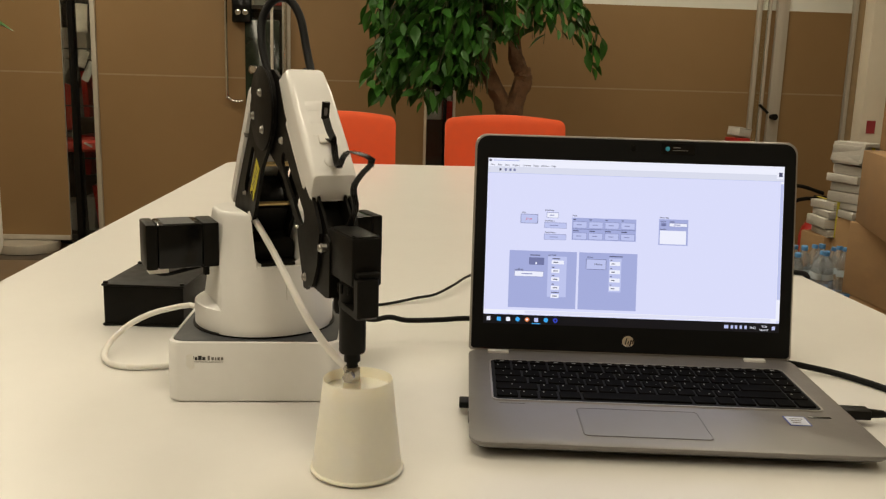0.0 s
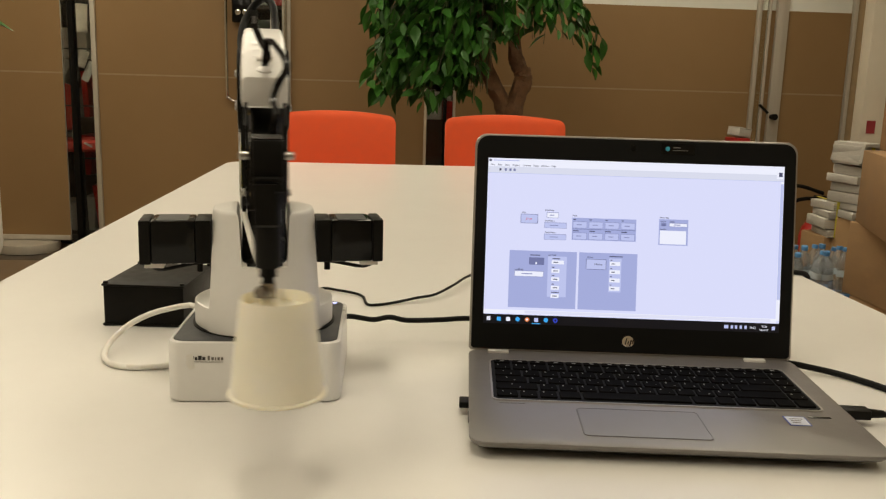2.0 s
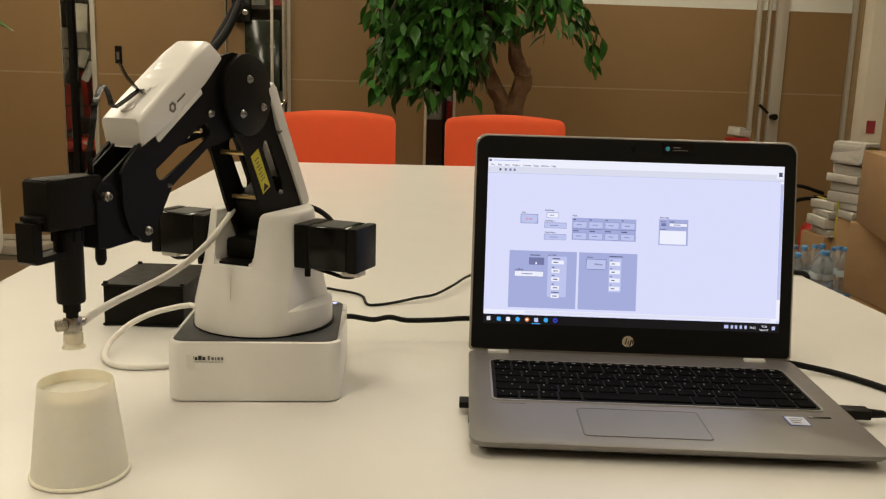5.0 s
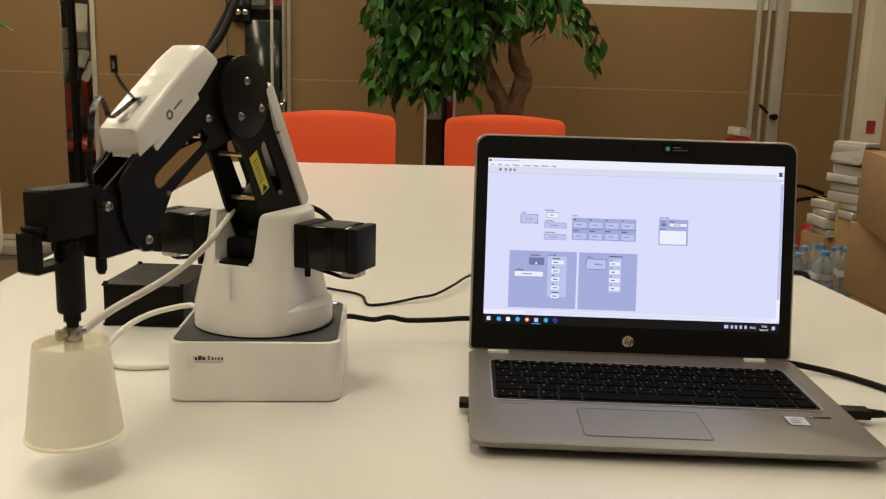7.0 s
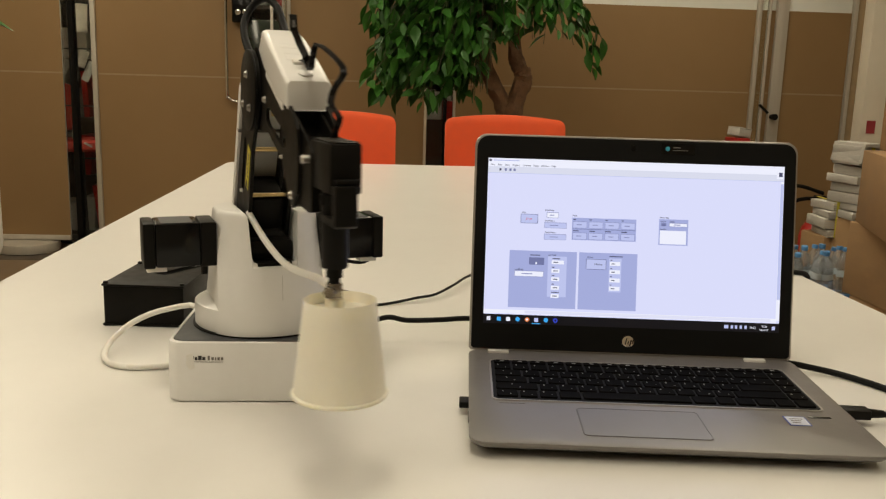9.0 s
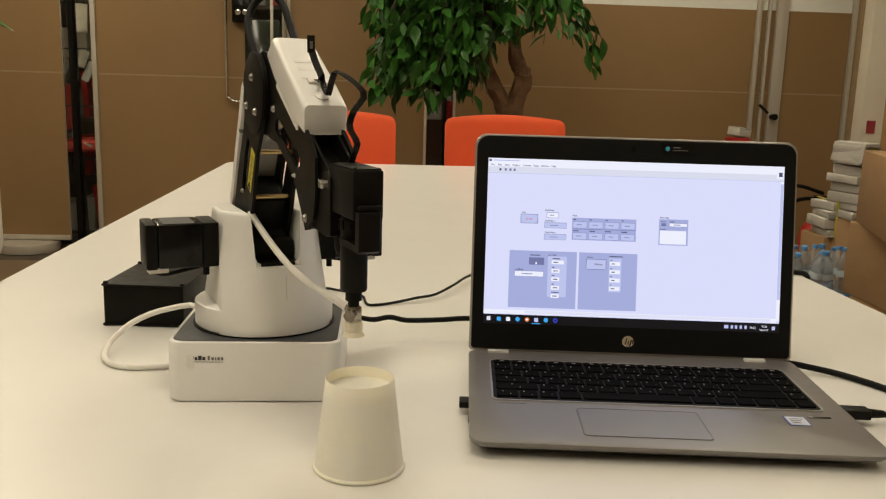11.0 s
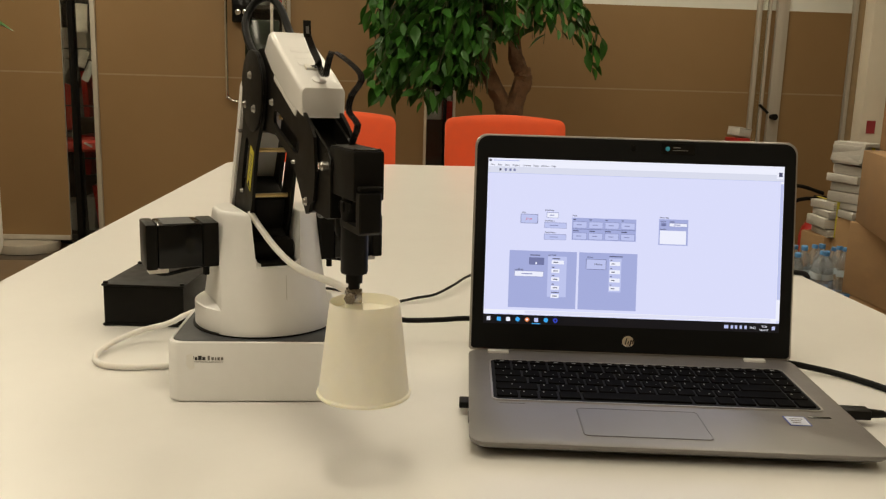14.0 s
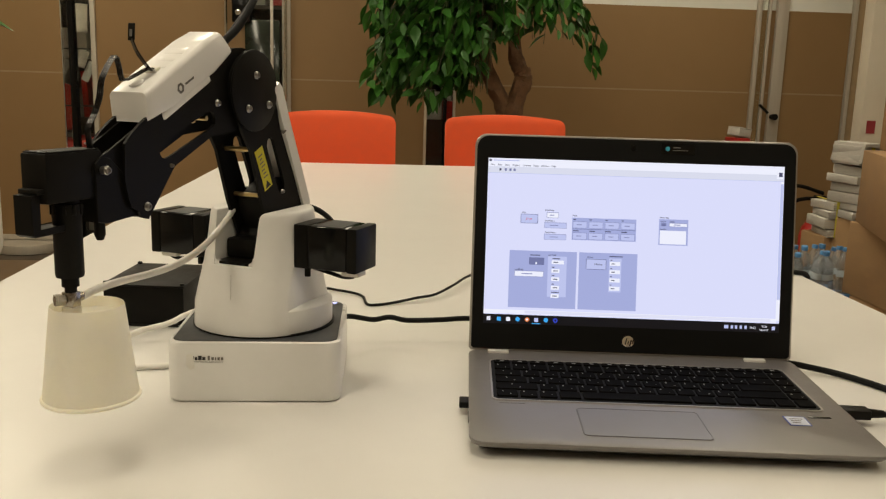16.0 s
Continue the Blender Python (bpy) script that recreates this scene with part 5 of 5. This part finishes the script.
def tube_line(k):
    """The air tube's loop: k = 0 as it arches first, k = 1 as it has sunk on the table later."""
    first = [(-0.0760, 0.100, 0.0360), (-0.1008, 0.138, 0.035), (-0.1234, 0.1256, 0.034), (-0.1431, 0.1091, 0.031), (-0.1601, 0.0874, 0.024), (-0.1727, 0.0676, 0.012), (-0.1724, 0.0443, 0.005), (-0.1591, 0.0209, 0.0036), (-0.1394, 0.0107, 0.0035), (-0.12, 0.011, 0.0035), (-0.1035, 0.0148, 0.0035), (-0.0810, 0.025, 0.0050)]
    later = [(-0.0760, 0.095, 0.0340), (-0.0993, 0.1241, 0.03), (-0.1194, 0.1071, 0.022), (-0.1461, 0.1022, 0.016), (-0.1671, 0.0891, 0.01), (-0.1785, 0.0666, 0.006), (-0.1796, 0.0378, 0.004), (-0.1664, 0.0171, 0.0036), (-0.1477, 0.0106, 0.0035), (-0.1255, 0.0109, 0.0035), (-0.1035, 0.0148, 0.0035), (-0.0810, 0.025, 0.0050)]
    return even(smoothpath([Vector(p).lerp(Vector(q), k) for p, q in zip(first, later)], 8), TUBE_N)


# ------------------------------------------------------------------ pump box, tubes and cables on the table
def pump():
    p = thing("air_pump_box", "black rectangular air pump box with screwed lid", "pump", at=pose(-0.1585, 0.2285, 0, 0, 0, -5.0))
    part("case", bx(-0.0475, 0.0475, -0.060, 0.060, 0.003, 0.0485, 0.0012), M_BLACK, p)
    part("lid", bx(-0.049, 0.049, -0.0615, 0.0615, 0.0485, 0.0510, 0.0008), M_BLACKMAT, p)
    part("bottom_plate", bx(-0.049, 0.049, -0.0615, 0.0615, 0.0010, 0.0030, 0.0006), M_BLACKMAT, p)
    for x in (-0.0455, 0.0455):
        for y in (-0.057, 0.057):
            part("lid_knob", lathe([(0.003, 0.0510), (0.003, 0.0528), (0.0022, 0.0536)], 12, x, y), M_BLACKMAT, p)
            part("rubber_foot", lathe([(0.004, 0.0), (0.004, 0.0011)], 12, x, y), M_CABLE, p)
    part("outlet", lathe([(0.004, 0.0), (0.004, 0.010), (0.003, 0.012)], 14, 0, 0, "x"), M_NICKEL, p, m=pose(0.052, 0.0, 0.022))
    a = thing("air_tube", "white silicone air tube looping on the table", "tube")
    ROBOT["tube"] = [part("tube_piece", lathe([(0.0022, -0.0076), (0.0032, -0.0072), (0.0032, 0.0072), (0.0022, 0.0076)], 12, 0, 0, "x"), M_TUBE, a) for _ in range(TUBE_N)]
    solid("usb_cable", tube([(0.070, 0.079, 0.034), (0.080, 0.100, 0.0340), (0.107, 0.105, 0.0290), (0.126, 0.105, 0.0320), (0.1455, 0.105, 0.0285), (0.180, 0.106, 0.0290), (0.216, 0.110, 0.0300), (0.250, 0.115, 0.026), (0.300, 0.125, 0.008), (0.33, 0.13, 0.0031)], 0.0030, 8, 10), M_CABLE, "thick black data cable from the robot base", "cable")
    solid("thin_cable", tube([(0.010, 0.0795, 0.030), (0.008, 0.16, 0.020), (0.028, 0.345, 0.0050), (0.060, 0.345, 0.0040), (0.0895, 0.322, 0.0030), (0.0975, 0.280, 0.0022), (0.110, 0.274, 0.0022), (0.136, 0.286, 0.0030), (0.165, 0.300, 0.0060), (0.191, 0.313, 0.0080), (0.222, 0.365, 0.010), (0.248, 0.422, 0.010), (0.29, 0.50, 0.0022)], 0.0019, 8, 8), M_CABLE, "thin black cable running behind the laptop", "cable")
    solid("power_cable", tube([(0.505, -0.002, 0.012), (0.548, 0.012, 0.0105), (0.575, 0.008, 0.0070), (0.600, -0.006, 0.0044), (0.620, -0.035, 0.0036), (0.645, -0.09, 0.0036), (0.70, -0.17, 0.0036), (0.78, -0.22, 0.0036)], 0.0034, 8, 10), M_CABLE, "black laptop power cable lying on the table", "cable")
    u = thing("usb_plug", "black moulded cable plug in the laptop side", "plug", at=pose(0.5190, -0.1255, 0.0105, 0, 0, -8))
    part("plug_body", bx(0.010, 0.040, -0.0078, 0.0078, -0.0045, 0.0045, 0.0018), M_BLACKMAT, u)
    part("plug_tip", bx(0.0, 0.010, -0.006, 0.006, -0.0022, 0.0022), M_NICKEL, u)
    part("strain_relief", lathe([(0.0045, 0.040), (0.0040, 0.046), (0.0034, 0.053)], 12, 0, 0, "x"), M_BLACKMAT, u)
    part("cord", tube([(0.050, 0, 0.0), (0.080, -0.004, -0.002), (0.12, -0.02, -0.0065), (0.2, -0.06, -0.0068)], 0.0028, 8, 8), M_CABLE, u)
    solid("hanging_cable", tube([(0.66, 0.565, 0.0042), (0.74, 0.535, 0.0045), (0.800, 0.508, 0.0045), (0.8130, 0.495, 0.0020), (0.8150, 0.488, -0.02), (0.816, 0.48, -0.09)], 0.0042, 8, 10), M_CABLE, "black cable hanging over the table edge", "cable")


# ------------------------------------------------------------------ potted ficus
def leaf_mesh(L, W):
    """A pointed, folded, drooping leaf: x along it."""
    bm = bmesh.new()
    prof = [(0.0, 0.03), (0.12, 0.45), (0.32, 0.95), (0.5, 1.0), (0.7, 0.72), (0.86, 0.36), (1.0, 0.0)]
    rows = []
    for s, w in prof:
        z = -0.16 * L * s * s
        rows.append([bm.verts.new((s * L, k * w * W / 2, z + abs(k) * w * W * 0.16)) for k in (-1, 0, 1)])
    for a, b in zip(rows, rows[1:]):
        for i in (0, 1):
            bm.faces.new((a[i], a[i + 1], b[i + 1], b[i]))
    bmesh.ops.remove_doubles(bm, verts=bm.verts, dist=1e-6)
    return bm


def ficus():
    base = Vector((0.735, 3.35, FLOOR))
    t = thing("potted_ficus", "leafy green ficus tree with twisted trunk in a pot", "plant", at=Matrix.Translation(base))
    pot = part("pot", lathe([(0.13, 0.0), (0.15, 0.02), (0.19, 0.34), (0.20, 0.35), (0.20, 0.375), (0.18, 0.375), (0.17, 0.33), (0.005, 0.325)], 40), M_POT, t, "white round plant pot")
    part("soil", lathe([(0.168, 0.318), (0.168, 0.335), (0.09, 0.345), (0.002, 0.347)], 32), M_SOIL, pot)

    def limb(pts, r0, r1, seed):
        rnd = random.Random(seed)
        path = smoothpath(pts, 8)
        bm = bmesh.new()
        n = 12
        loops = []
        for i, p in enumerate(path):
            k = i / (len(path) - 1)
            tdir = (path[min(i + 1, len(path) - 1)] - path[max(i - 1, 0)]).normalized()
            a = tdir.orthogonal().normalized() if i == 0 else (a - tdir * a.dot(tdir)).normalized()
            b = tdir.cross(a)
            r = (r0 + (r1 - r0) * k) * (1 + 0.05 * math.sin(i * 0.45 + seed) + 0.05 * rnd.uniform(-1, 1))
            loops.append([p + (a * math.cos(2 * math.pi * j / n) + b * math.sin(2 * math.pi * j / n)) * r * (1 + 0.08 * math.sin(3 * 2 * math.pi * j / n + i * 0.25) + 0.05 * math.sin(5 * 2 * math.pi * j / n + i * 0.6)) for j in range(n)])
        return rings(bm, loops)
    part("trunk", limb([(0, 0, 0.30), (0.01, 0, 0.55), (-0.010, 0, 0.78), (-0.022, 0, 0.90), (-0.045, 0.0, 0.96), (-0.088, 0.01, 1.03), (-0.128, 0.0, 1.13), (-0.148, 0, 1.26), (-0.162, 0, 1.42), (-0.15, 0, 1.9)], 0.056, 0.022, 3), M_BARK, t, "twisted grey-brown trunk")
    part("burl", limb([(0.045, -0.018, 1.03), (0.056, -0.016, 1.055), (0.058, -0.014, 1.075), (0.048, -0.012, 1.10)], 0.040, 0.036, 9), M_BARK, t)
    part("stem", limb([(0.005, -0.01, 0.78), (0.012, -0.02, 0.90), (0.034, -0.02, 0.99), (0.056, -0.01, 1.065), (0.030, 0.0, 1.13), (0.012, 0.0, 1.18), (0.0, 0.0, 1.27), (-0.015, 0.0, 1.42), (0.02, 0.0, 1.7), (0.06, 0, 1.95)], 0.050, 0.020, 5), M_BARK, t)
    rnd = random.Random(21)
    spots = []
    twigs = bmesh.new()

    def twig(p, q, sag, n, spread):
        """A hanging twig from p to q with leaves along it."""
        p, q = Vector(p), Vector(q)
        if -0.10 < q.x < 0.10 and 0.9 < q.z < 1.20:
            return
        mid = (p + q) / 2 + Vector((0, 0, sag))
        path = [p * (1 - s) ** 2 + mid * 2 * s * (1 - s) + q * s * s for s in [i / 8 for i in range(9)]]
        sweep(path, [(0.0016 * math.cos(a), 0.0016 * math.sin(a)) for a in (0, 1.57, 3.14, 4.71)], twigs)
        for i in range(n):
            s = 0.25 + 0.75 * (i + rnd.random() * 0.7) / n
            s = min(s, 1)
            c = p * (1 - s) ** 2 + mid * 2 * s * (1 - s) + q * s * s
            d = ((mid - p) * (1 - s) + (q - mid) * s).normalized()
            side = rnd.choice((-1, 1))
            az = math.atan2(d.y, d.x) + side * rnd.uniform(0.4, 1.3)
            el = -rnd.uniform(0.15, 1.45)
            spots.append((c + Vector([rnd.uniform(-1, 1) * spread for _ in range(3)]), az, el, rnd.uniform(-0.9, 0.9), rnd.uniform(0.70, 1.25)))
    # the crown's main mass hangs to one side of the fork, thinner on the other
    for i in range(360):
        u = rnd.uniform(-1, 1)
        x = -0.355 + 0.335 * u
        low = 0.935 + 0.10 * max(0.0, -u) ** 3 + 0.07 * max(0.0, u) + 0.02 * math.sin(9 * u) + 0.80 * rnd.random() ** 1.25
        end = Vector((x, -0.04 + rnd.uniform(-0.34, 0.26), low))
        top = Vector((-0.15 + (x + 0.15) * rnd.uniform(0.3, 0.8), end.y * 0.5, low + rnd.uniform(0.22, 0.42)))
        twig(top, end, rnd.uniform(0.03, 0.12), 10, 0.024)
    for i in range(95):
        top = Vector((0.04 + rnd.uniform(-0.10, 0.14), rnd.uniform(-0.15, 0.1), rnd.uniform(1.45, 1.98)))
        end = Vector((rnd.uniform(-0.14, 0.30), rnd.uniform(-0.28, 0.2), rnd.uniform(1.24, 1.85)))
        twig(top, end, rnd.uniform(0.06, 0.16), 8, 0.02)
    for (x, z, k) in ((0.385, 1.06, 9), (0.37, 1.20, 7), (0.40, 1.17, 7), (0.42, 1.22, 6), (0.31, 1.24, 7), (0.27, 1.22, 6), (0.22, 1.25, 7), (0.13, 1.22, 6), (-0.15, 1.00, 6), (-0.17, 1.03, 6), (-0.20, 0.98, 6)):
        twig((0.17 if x > 0.1 else -0.02, -0.06, 1.52), (x, -0.10, z), 0.12, k, 0.010)
    tagged(part("twig_rest", twigs, M_TWIG, t), kind="stuff")
    # keep a loose tuft free of the trunk's fork, as it shows
    spots = [s for s in spots if not (-0.165 < s[0].x < 0.10 and s[0].y < 0.15 and 0.9 < s[0].z < 1.17)]
    spots = [s for s in spots if not (-0.20 < s[0].x < -0.08 and s[0].y < 0.05 and s[0].z < 1.45 and rnd.random() < 0.75)]
    spots.sort(key=lambda s: s[0].y)
    lm = [put("leaf", leaf_mesh(0.096, 0.043), M_LEAF, True), put("leaf", leaf_mesh(0.078, 0.034), M_LEAF, True)]
    crown = bmesh.new()
    for i, (c, az, el, ro, k) in enumerate(spots):
        m = Matrix.Translation(c) @ Matrix.Rotation(az, 4, "Z") @ Matrix.Rotation(-el, 4, "Y") @ Matrix.Rotation(ro, 4, "X") @ Matrix.Scale(k, 4)
        if i < 300:
            o = new("leaf", lm[i % 2])
            o.parent = t
            o.matrix_basis = m
        else:
            lf = leaf_mesh(0.096 if i % 2 else 0.078, 0.043 if i % 2 else 0.034)
            vs = {}
            for v in lf.verts:
                vs[v] = crown.verts.new(m @ v.co)
            for f in lf.faces:
                crown.faces.new([vs[v] for v in f.verts])
            lf.free()
    tagged(part("crown", crown, M_LEAFC, t), kind="stuff")


# ------------------------------------------------------------------ clutter by the column
def carton(x, y, z, w, d, h, turn, label, flaps=False, seed=1):
    t = thing("cardboard_box", label, "box", "cardboard boxes", at=pose(x, y, z, 0, 0, turn))
    part("carton_body", bx(-w / 2, w / 2, -d / 2, d / 2, 0, h, 0.004), M_CARD, t)
    part("tape_strip", bx(-0.025, 0.025, -d / 2 - 0.0012, -d / 2 + 0.0002, h * 0.78, h - 0.004), M_TAPE, t, smooth=False)
    part("tape_strip", bx(-0.025, 0.025, -d / 2 + 0.004, d / 2 - 0.004, h - 0.0002, h + 0.0010), M_TAPE, t, smooth=False)
    if flaps:
        part("flap", bx(-w / 2, w / 2, -0.004, 0.0, 0, d * 0.45, 0.001), M_CARD, t, m=pose(0, -d / 2, h, 62, 0, 0))
        part("flap", bx(-0.004, 0.0, -d / 2, d / 2, 0, d * 0.40, 0.001), M_CARD, t, m=pose(-w / 2, 0, h, 0, -38, 0))
        part("opening", bx(-w / 2 + 0.006, w / 2 - 0.006, -d / 2 + 0.006, d / 2 - 0.006, h, h + 0.002), M_CARDIN, t, smooth=False)
    part("fold_line", bx(-w / 2 + 0.003, w / 2 - 0.003, -d / 2 - 0.0010, -d / 2 + 0.0002, h * 0.5, h * 0.5 + 0.003), M_CARDIN, t, smooth=False)
    return t


def bundle(x, y, z, w, d, n, turn, seed, wrap=False):
    rnd = random.Random(seed)
    t = thing("paper_bundle", "stack of white booklets tied with a yellow strap", "paper stack", "paper bundles", at=pose(x, y, z, 0, 0, turn))
    zz = 0.0
    for i in range(n):
        h = rnd.uniform(0.030, 0.046)
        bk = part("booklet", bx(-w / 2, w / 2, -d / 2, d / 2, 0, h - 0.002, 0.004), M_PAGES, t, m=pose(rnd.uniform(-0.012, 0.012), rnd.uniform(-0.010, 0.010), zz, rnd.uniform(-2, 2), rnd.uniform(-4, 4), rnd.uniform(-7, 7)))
        for q in range(3):
            zq = h * (0.2 + 0.25 * q)
            part("page_edge", bx(-w / 2 - 0.0006, w / 2 + 0.0006, -d / 2 - 0.0006, -d / 2 + 0.002, zq, zq + 0.0025), M_DOCS, bk, smooth=False)
        zz += h
    part("strap", bx(-0.007, 0.007, -d / 2 - 0.010, -d / 2 - 0.0075, 0.0, zz + 0.002), M_STRAP, t, smooth=False)
    part("strap", bx(-0.007, 0.007, -d / 2 - 0.010, d / 2 + 0.010, zz + 0.001, zz + 0.003), M_STRAP, t, smooth=False)
    if wrap:
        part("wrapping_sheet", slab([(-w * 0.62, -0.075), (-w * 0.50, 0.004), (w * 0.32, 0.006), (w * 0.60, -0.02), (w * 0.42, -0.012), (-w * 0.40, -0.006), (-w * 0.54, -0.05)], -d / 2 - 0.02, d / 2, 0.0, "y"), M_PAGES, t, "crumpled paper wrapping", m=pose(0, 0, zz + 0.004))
    return zz


def clutter():
    # cartons stacked along the wall, far corner and turn of each
    def at_corner(cx, cy, z, w, d, h, turn, label, flaps=False):
        c = Vector((cx, cy, 0)) + spin(Vector((w / 2, -d / 2, 0)), turn)
        return carton(c.x, c.y, z, w, d, h, turn, label, flaps)
    at_corner(1.855, 2.16, FLOOR, 0.52, 0.60, 0.30, 2, "large brown cardboard box on the floor")
    at_corner(1.852, 2.21, FLOOR + 0.301, 0.50, 0.62, 0.268, 0, "brown cardboard box in a stack, torn open")
    at_corner(1.868, 2.20, FLOOR + 0.570, 0.50, 0.58, 0.262, -19, "brown cardboard box turned in a stack")
    at_corner(1.925, 2.20, FLOOR + 0.833, 0.46, 0.52, 0.36, -8, "brown cardboard box on top of a stack")
    solid("cardboard_flap", slab([(0.0, 0.0), (0.20, 0.0), (0.21, 0.035), (0.15, 0.062), (0.05, 0.055), (0.01, 0.03)], -0.002, 0.002, 0.0, "y"), M_CARD, "torn pale flap hanging from a cardboard box", "flap", m=pose(1.868, 2.205, FLOOR + 0.575, -72, 0, -62))
    # bundles of booklets on crates beside them
    solid("low_crate", bx(-0.045, 0.060, -0.10, 0.11, 0, 0.52, 0.006), M_CARD, "plain brown carton under paper bundles", "box", m=pose(2.085, 2.64, FLOOR, 0, 0, 4))
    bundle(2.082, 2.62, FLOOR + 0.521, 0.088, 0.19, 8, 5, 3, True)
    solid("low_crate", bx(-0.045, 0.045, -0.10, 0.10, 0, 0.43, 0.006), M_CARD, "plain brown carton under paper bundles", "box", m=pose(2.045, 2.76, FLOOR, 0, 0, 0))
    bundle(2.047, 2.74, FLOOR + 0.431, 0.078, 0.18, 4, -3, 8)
    # fire extinguisher
    e = thing("fire_extinguisher", "red fire extinguisher with black hose and handle", "fire extinguisher", at=pose(2.155, 3.02, FLOOR, 0, 0, 8))
    part("cylinder", lathe([(0.070, 0), (0.075, 0.01), (0.075, 0.37), (0.066, 0.415), (0.040, 0.45), (0.024, 0.465), (0.024, 0.535)], 36), M_RED, e)
    part("valve", bx(-0.022, 0.022, -0.018, 0.018, 0.535, 0.565, 0.004), M_BLACKMAT, e)
    part("lever", tube([(0.015, 0, 0.575), (-0.09, -0.004, 0.605), (-0.155, -0.006, 0.612)], 0.009), M_BLACKMAT, e)
    part("carry_handle", tube([(0.015, 0, 0.552), (-0.08, -0.004, 0.550), (-0.13, -0.006, 0.538), (-0.175, -0.008, 0.50)], 0.009), M_BLACKMAT, e)
    part("hose", tube([(0.022, 0, 0.55), (0.075, 0, 0.54), (0.098, 0, 0.45), (0.092, 0, 0.25), (0.085, 0, 0.12)], 0.010), M_CABLE, e)
    part("label_panel", lathe([(0.0755, 0.14), (0.0758, 0.142), (0.0758, 0.30), (0.0755, 0.302)], 36, cap=False), M_REDSIGN, e)
    # shrink-wrapped bottles on a low box
    solid("bottle_case", bx(-0.16, 0.16, -0.12, 0.12, 0, 0.262, 0.006), M_BLUE, "blue carton under water bottles", "box", m=pose(1.80, 2.42, FLOOR, 0, 0, 4))
    first = None
    rnd = random.Random(4)
    for i in range(5):
        for j in range(3):
            m = pose(1.664 + i * 0.067 + rnd.uniform(-0.003, 0.003), 2.345 + j * 0.068, FLOOR + 0.2622, rnd.uniform(-9, 9), rnd.uniform(-12, 12), rnd.uniform(0, 360)) @ Matrix.Scale(rnd.uniform(0.88, 1.0), 4)
            if first is None:
                first = thing("water_bottle", "clear plastic water bottle with blue label and cap", "bottle", "bottles in a pack", at=m)
                part("bottle_body", lathe([(0.026, 0.0), (0.031, 0.006), (0.031, 0.05), (0.029, 0.055), (0.031, 0.06), (0.031, 0.135), (0.026, 0.155), (0.014, 0.178), (0.0125, 0.19)], 18), M_BOTTLE, first)
                part("label_band", lathe([(0.0315, 0.072), (0.0318, 0.074), (0.0318, 0.098), (0.0315, 0.100)], 18, cap=False), M_BOTLABEL, first)
                part("cap", lathe([(0.0145, 0.186), (0.0148, 0.188), (0.0148, 0.203), (0.0135, 0.205)], 16), M_BLUE, first)
            else:
                copy_thing(first, m)
    # red notice on the column, papers by the door
    solid("red_notice", bx(-0.027, 0.027, -0.003, 0.0, -0.038, 0.038), M_REDSIGN, "small red notice on the column", "sign", m=pose(3.045, 4.1995, 0.113), smooth=False)
    d = thing("stacked_boxes", "small white and red cartons on a stand", "box", at=pose(2.160, 4.02, FLOOR, 0, 0, 8))
    part("stand", bx(-0.07, 0.06, -0.06, 0.06, 0, 0.70, 0.004), M_SHELF, d)
    part("red_carton", bx(-0.048, 0.042, -0.06, 0.06, 0.7005, 0.770, 0.003), M_RED, d)
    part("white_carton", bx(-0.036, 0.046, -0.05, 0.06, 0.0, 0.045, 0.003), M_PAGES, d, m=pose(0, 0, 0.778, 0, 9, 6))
    part("paper_edge", bx(-0.036, 0.046, -0.052, 0.06, 0.046, 0.050, 0.001), M_POT, d, m=pose(0, 0, 0.778, 0, 9, 6))
    # white armrest tip and leaf tip at the room's other side
    k = thing("side_chair", "white plastic chair beside the table", "chair", at=pose(-0.952, 1.15, FLOOR, 0, 0, 20))
    part("seat_shell", slab(rrect(0.21, 0.21, 0.06, 5), 0.43, 0.455, 0.006), M_POT, k)
    part("back_shell", slab([(x, z) for x, z in rrect(0.19, 0.17, 0.08, 6, 0, 0.693)], 0.17, 0.195, 0.006, "y"), M_POT, k)
    for sx in (-0.16, 0.16):
        for sy in (-0.16, 0.16):
            part("leg", tube([(sx, sy, 0.43), (sx * 1.15, sy * 1.15, 0.0)], 0.011, smooth=False), M_ALU, k)

    # broad-leaved plant whose leaf tip reaches into view
    g = thing("broad_leaf_plant", "potted plant with long green leaves", "plant", at=pose(-1.60, 2.5, FLOOR))
    part("pot", lathe([(0.11, 0.0), (0.15, 0.28), (0.155, 0.30), (0.14, 0.30), (0.13, 0.27), (0.003, 0.265)], 32), M_POT, g)
    for i in range(9):
        az = 0.0 if i == 0 else i * 2.4
        rr = 0.30 if i == 0 else 0.22 + 0.02 * (i % 3)
        hz = 1.235 if i == 0 else 0.95 + 0.05 * i
        st = part("stalk", tube([(0, 0, 0.26), (0.02 * math.cos(az), 0.02 * math.sin(az), hz * 0.6), (rr * 0.5 * math.cos(az), rr * 0.5 * math.sin(az), hz)], 0.006), M_LEAF, g)
        part("blade", leaf_mesh(0.24, 0.10), M_LEAF, st, m=pose(rr * 0.5 * math.cos(az), rr * 0.5 * math.sin(az), hz, 0, 8, math.degrees(az)))


room()
partition()
beyond()
table()
c1 = chair_at(-0.070, 2.66, 0)
c2 = chair_at(0.619, 2.66, 0, c1)
robot()
cup()
laptop()
pump()
ficus()
clutter()
motions()
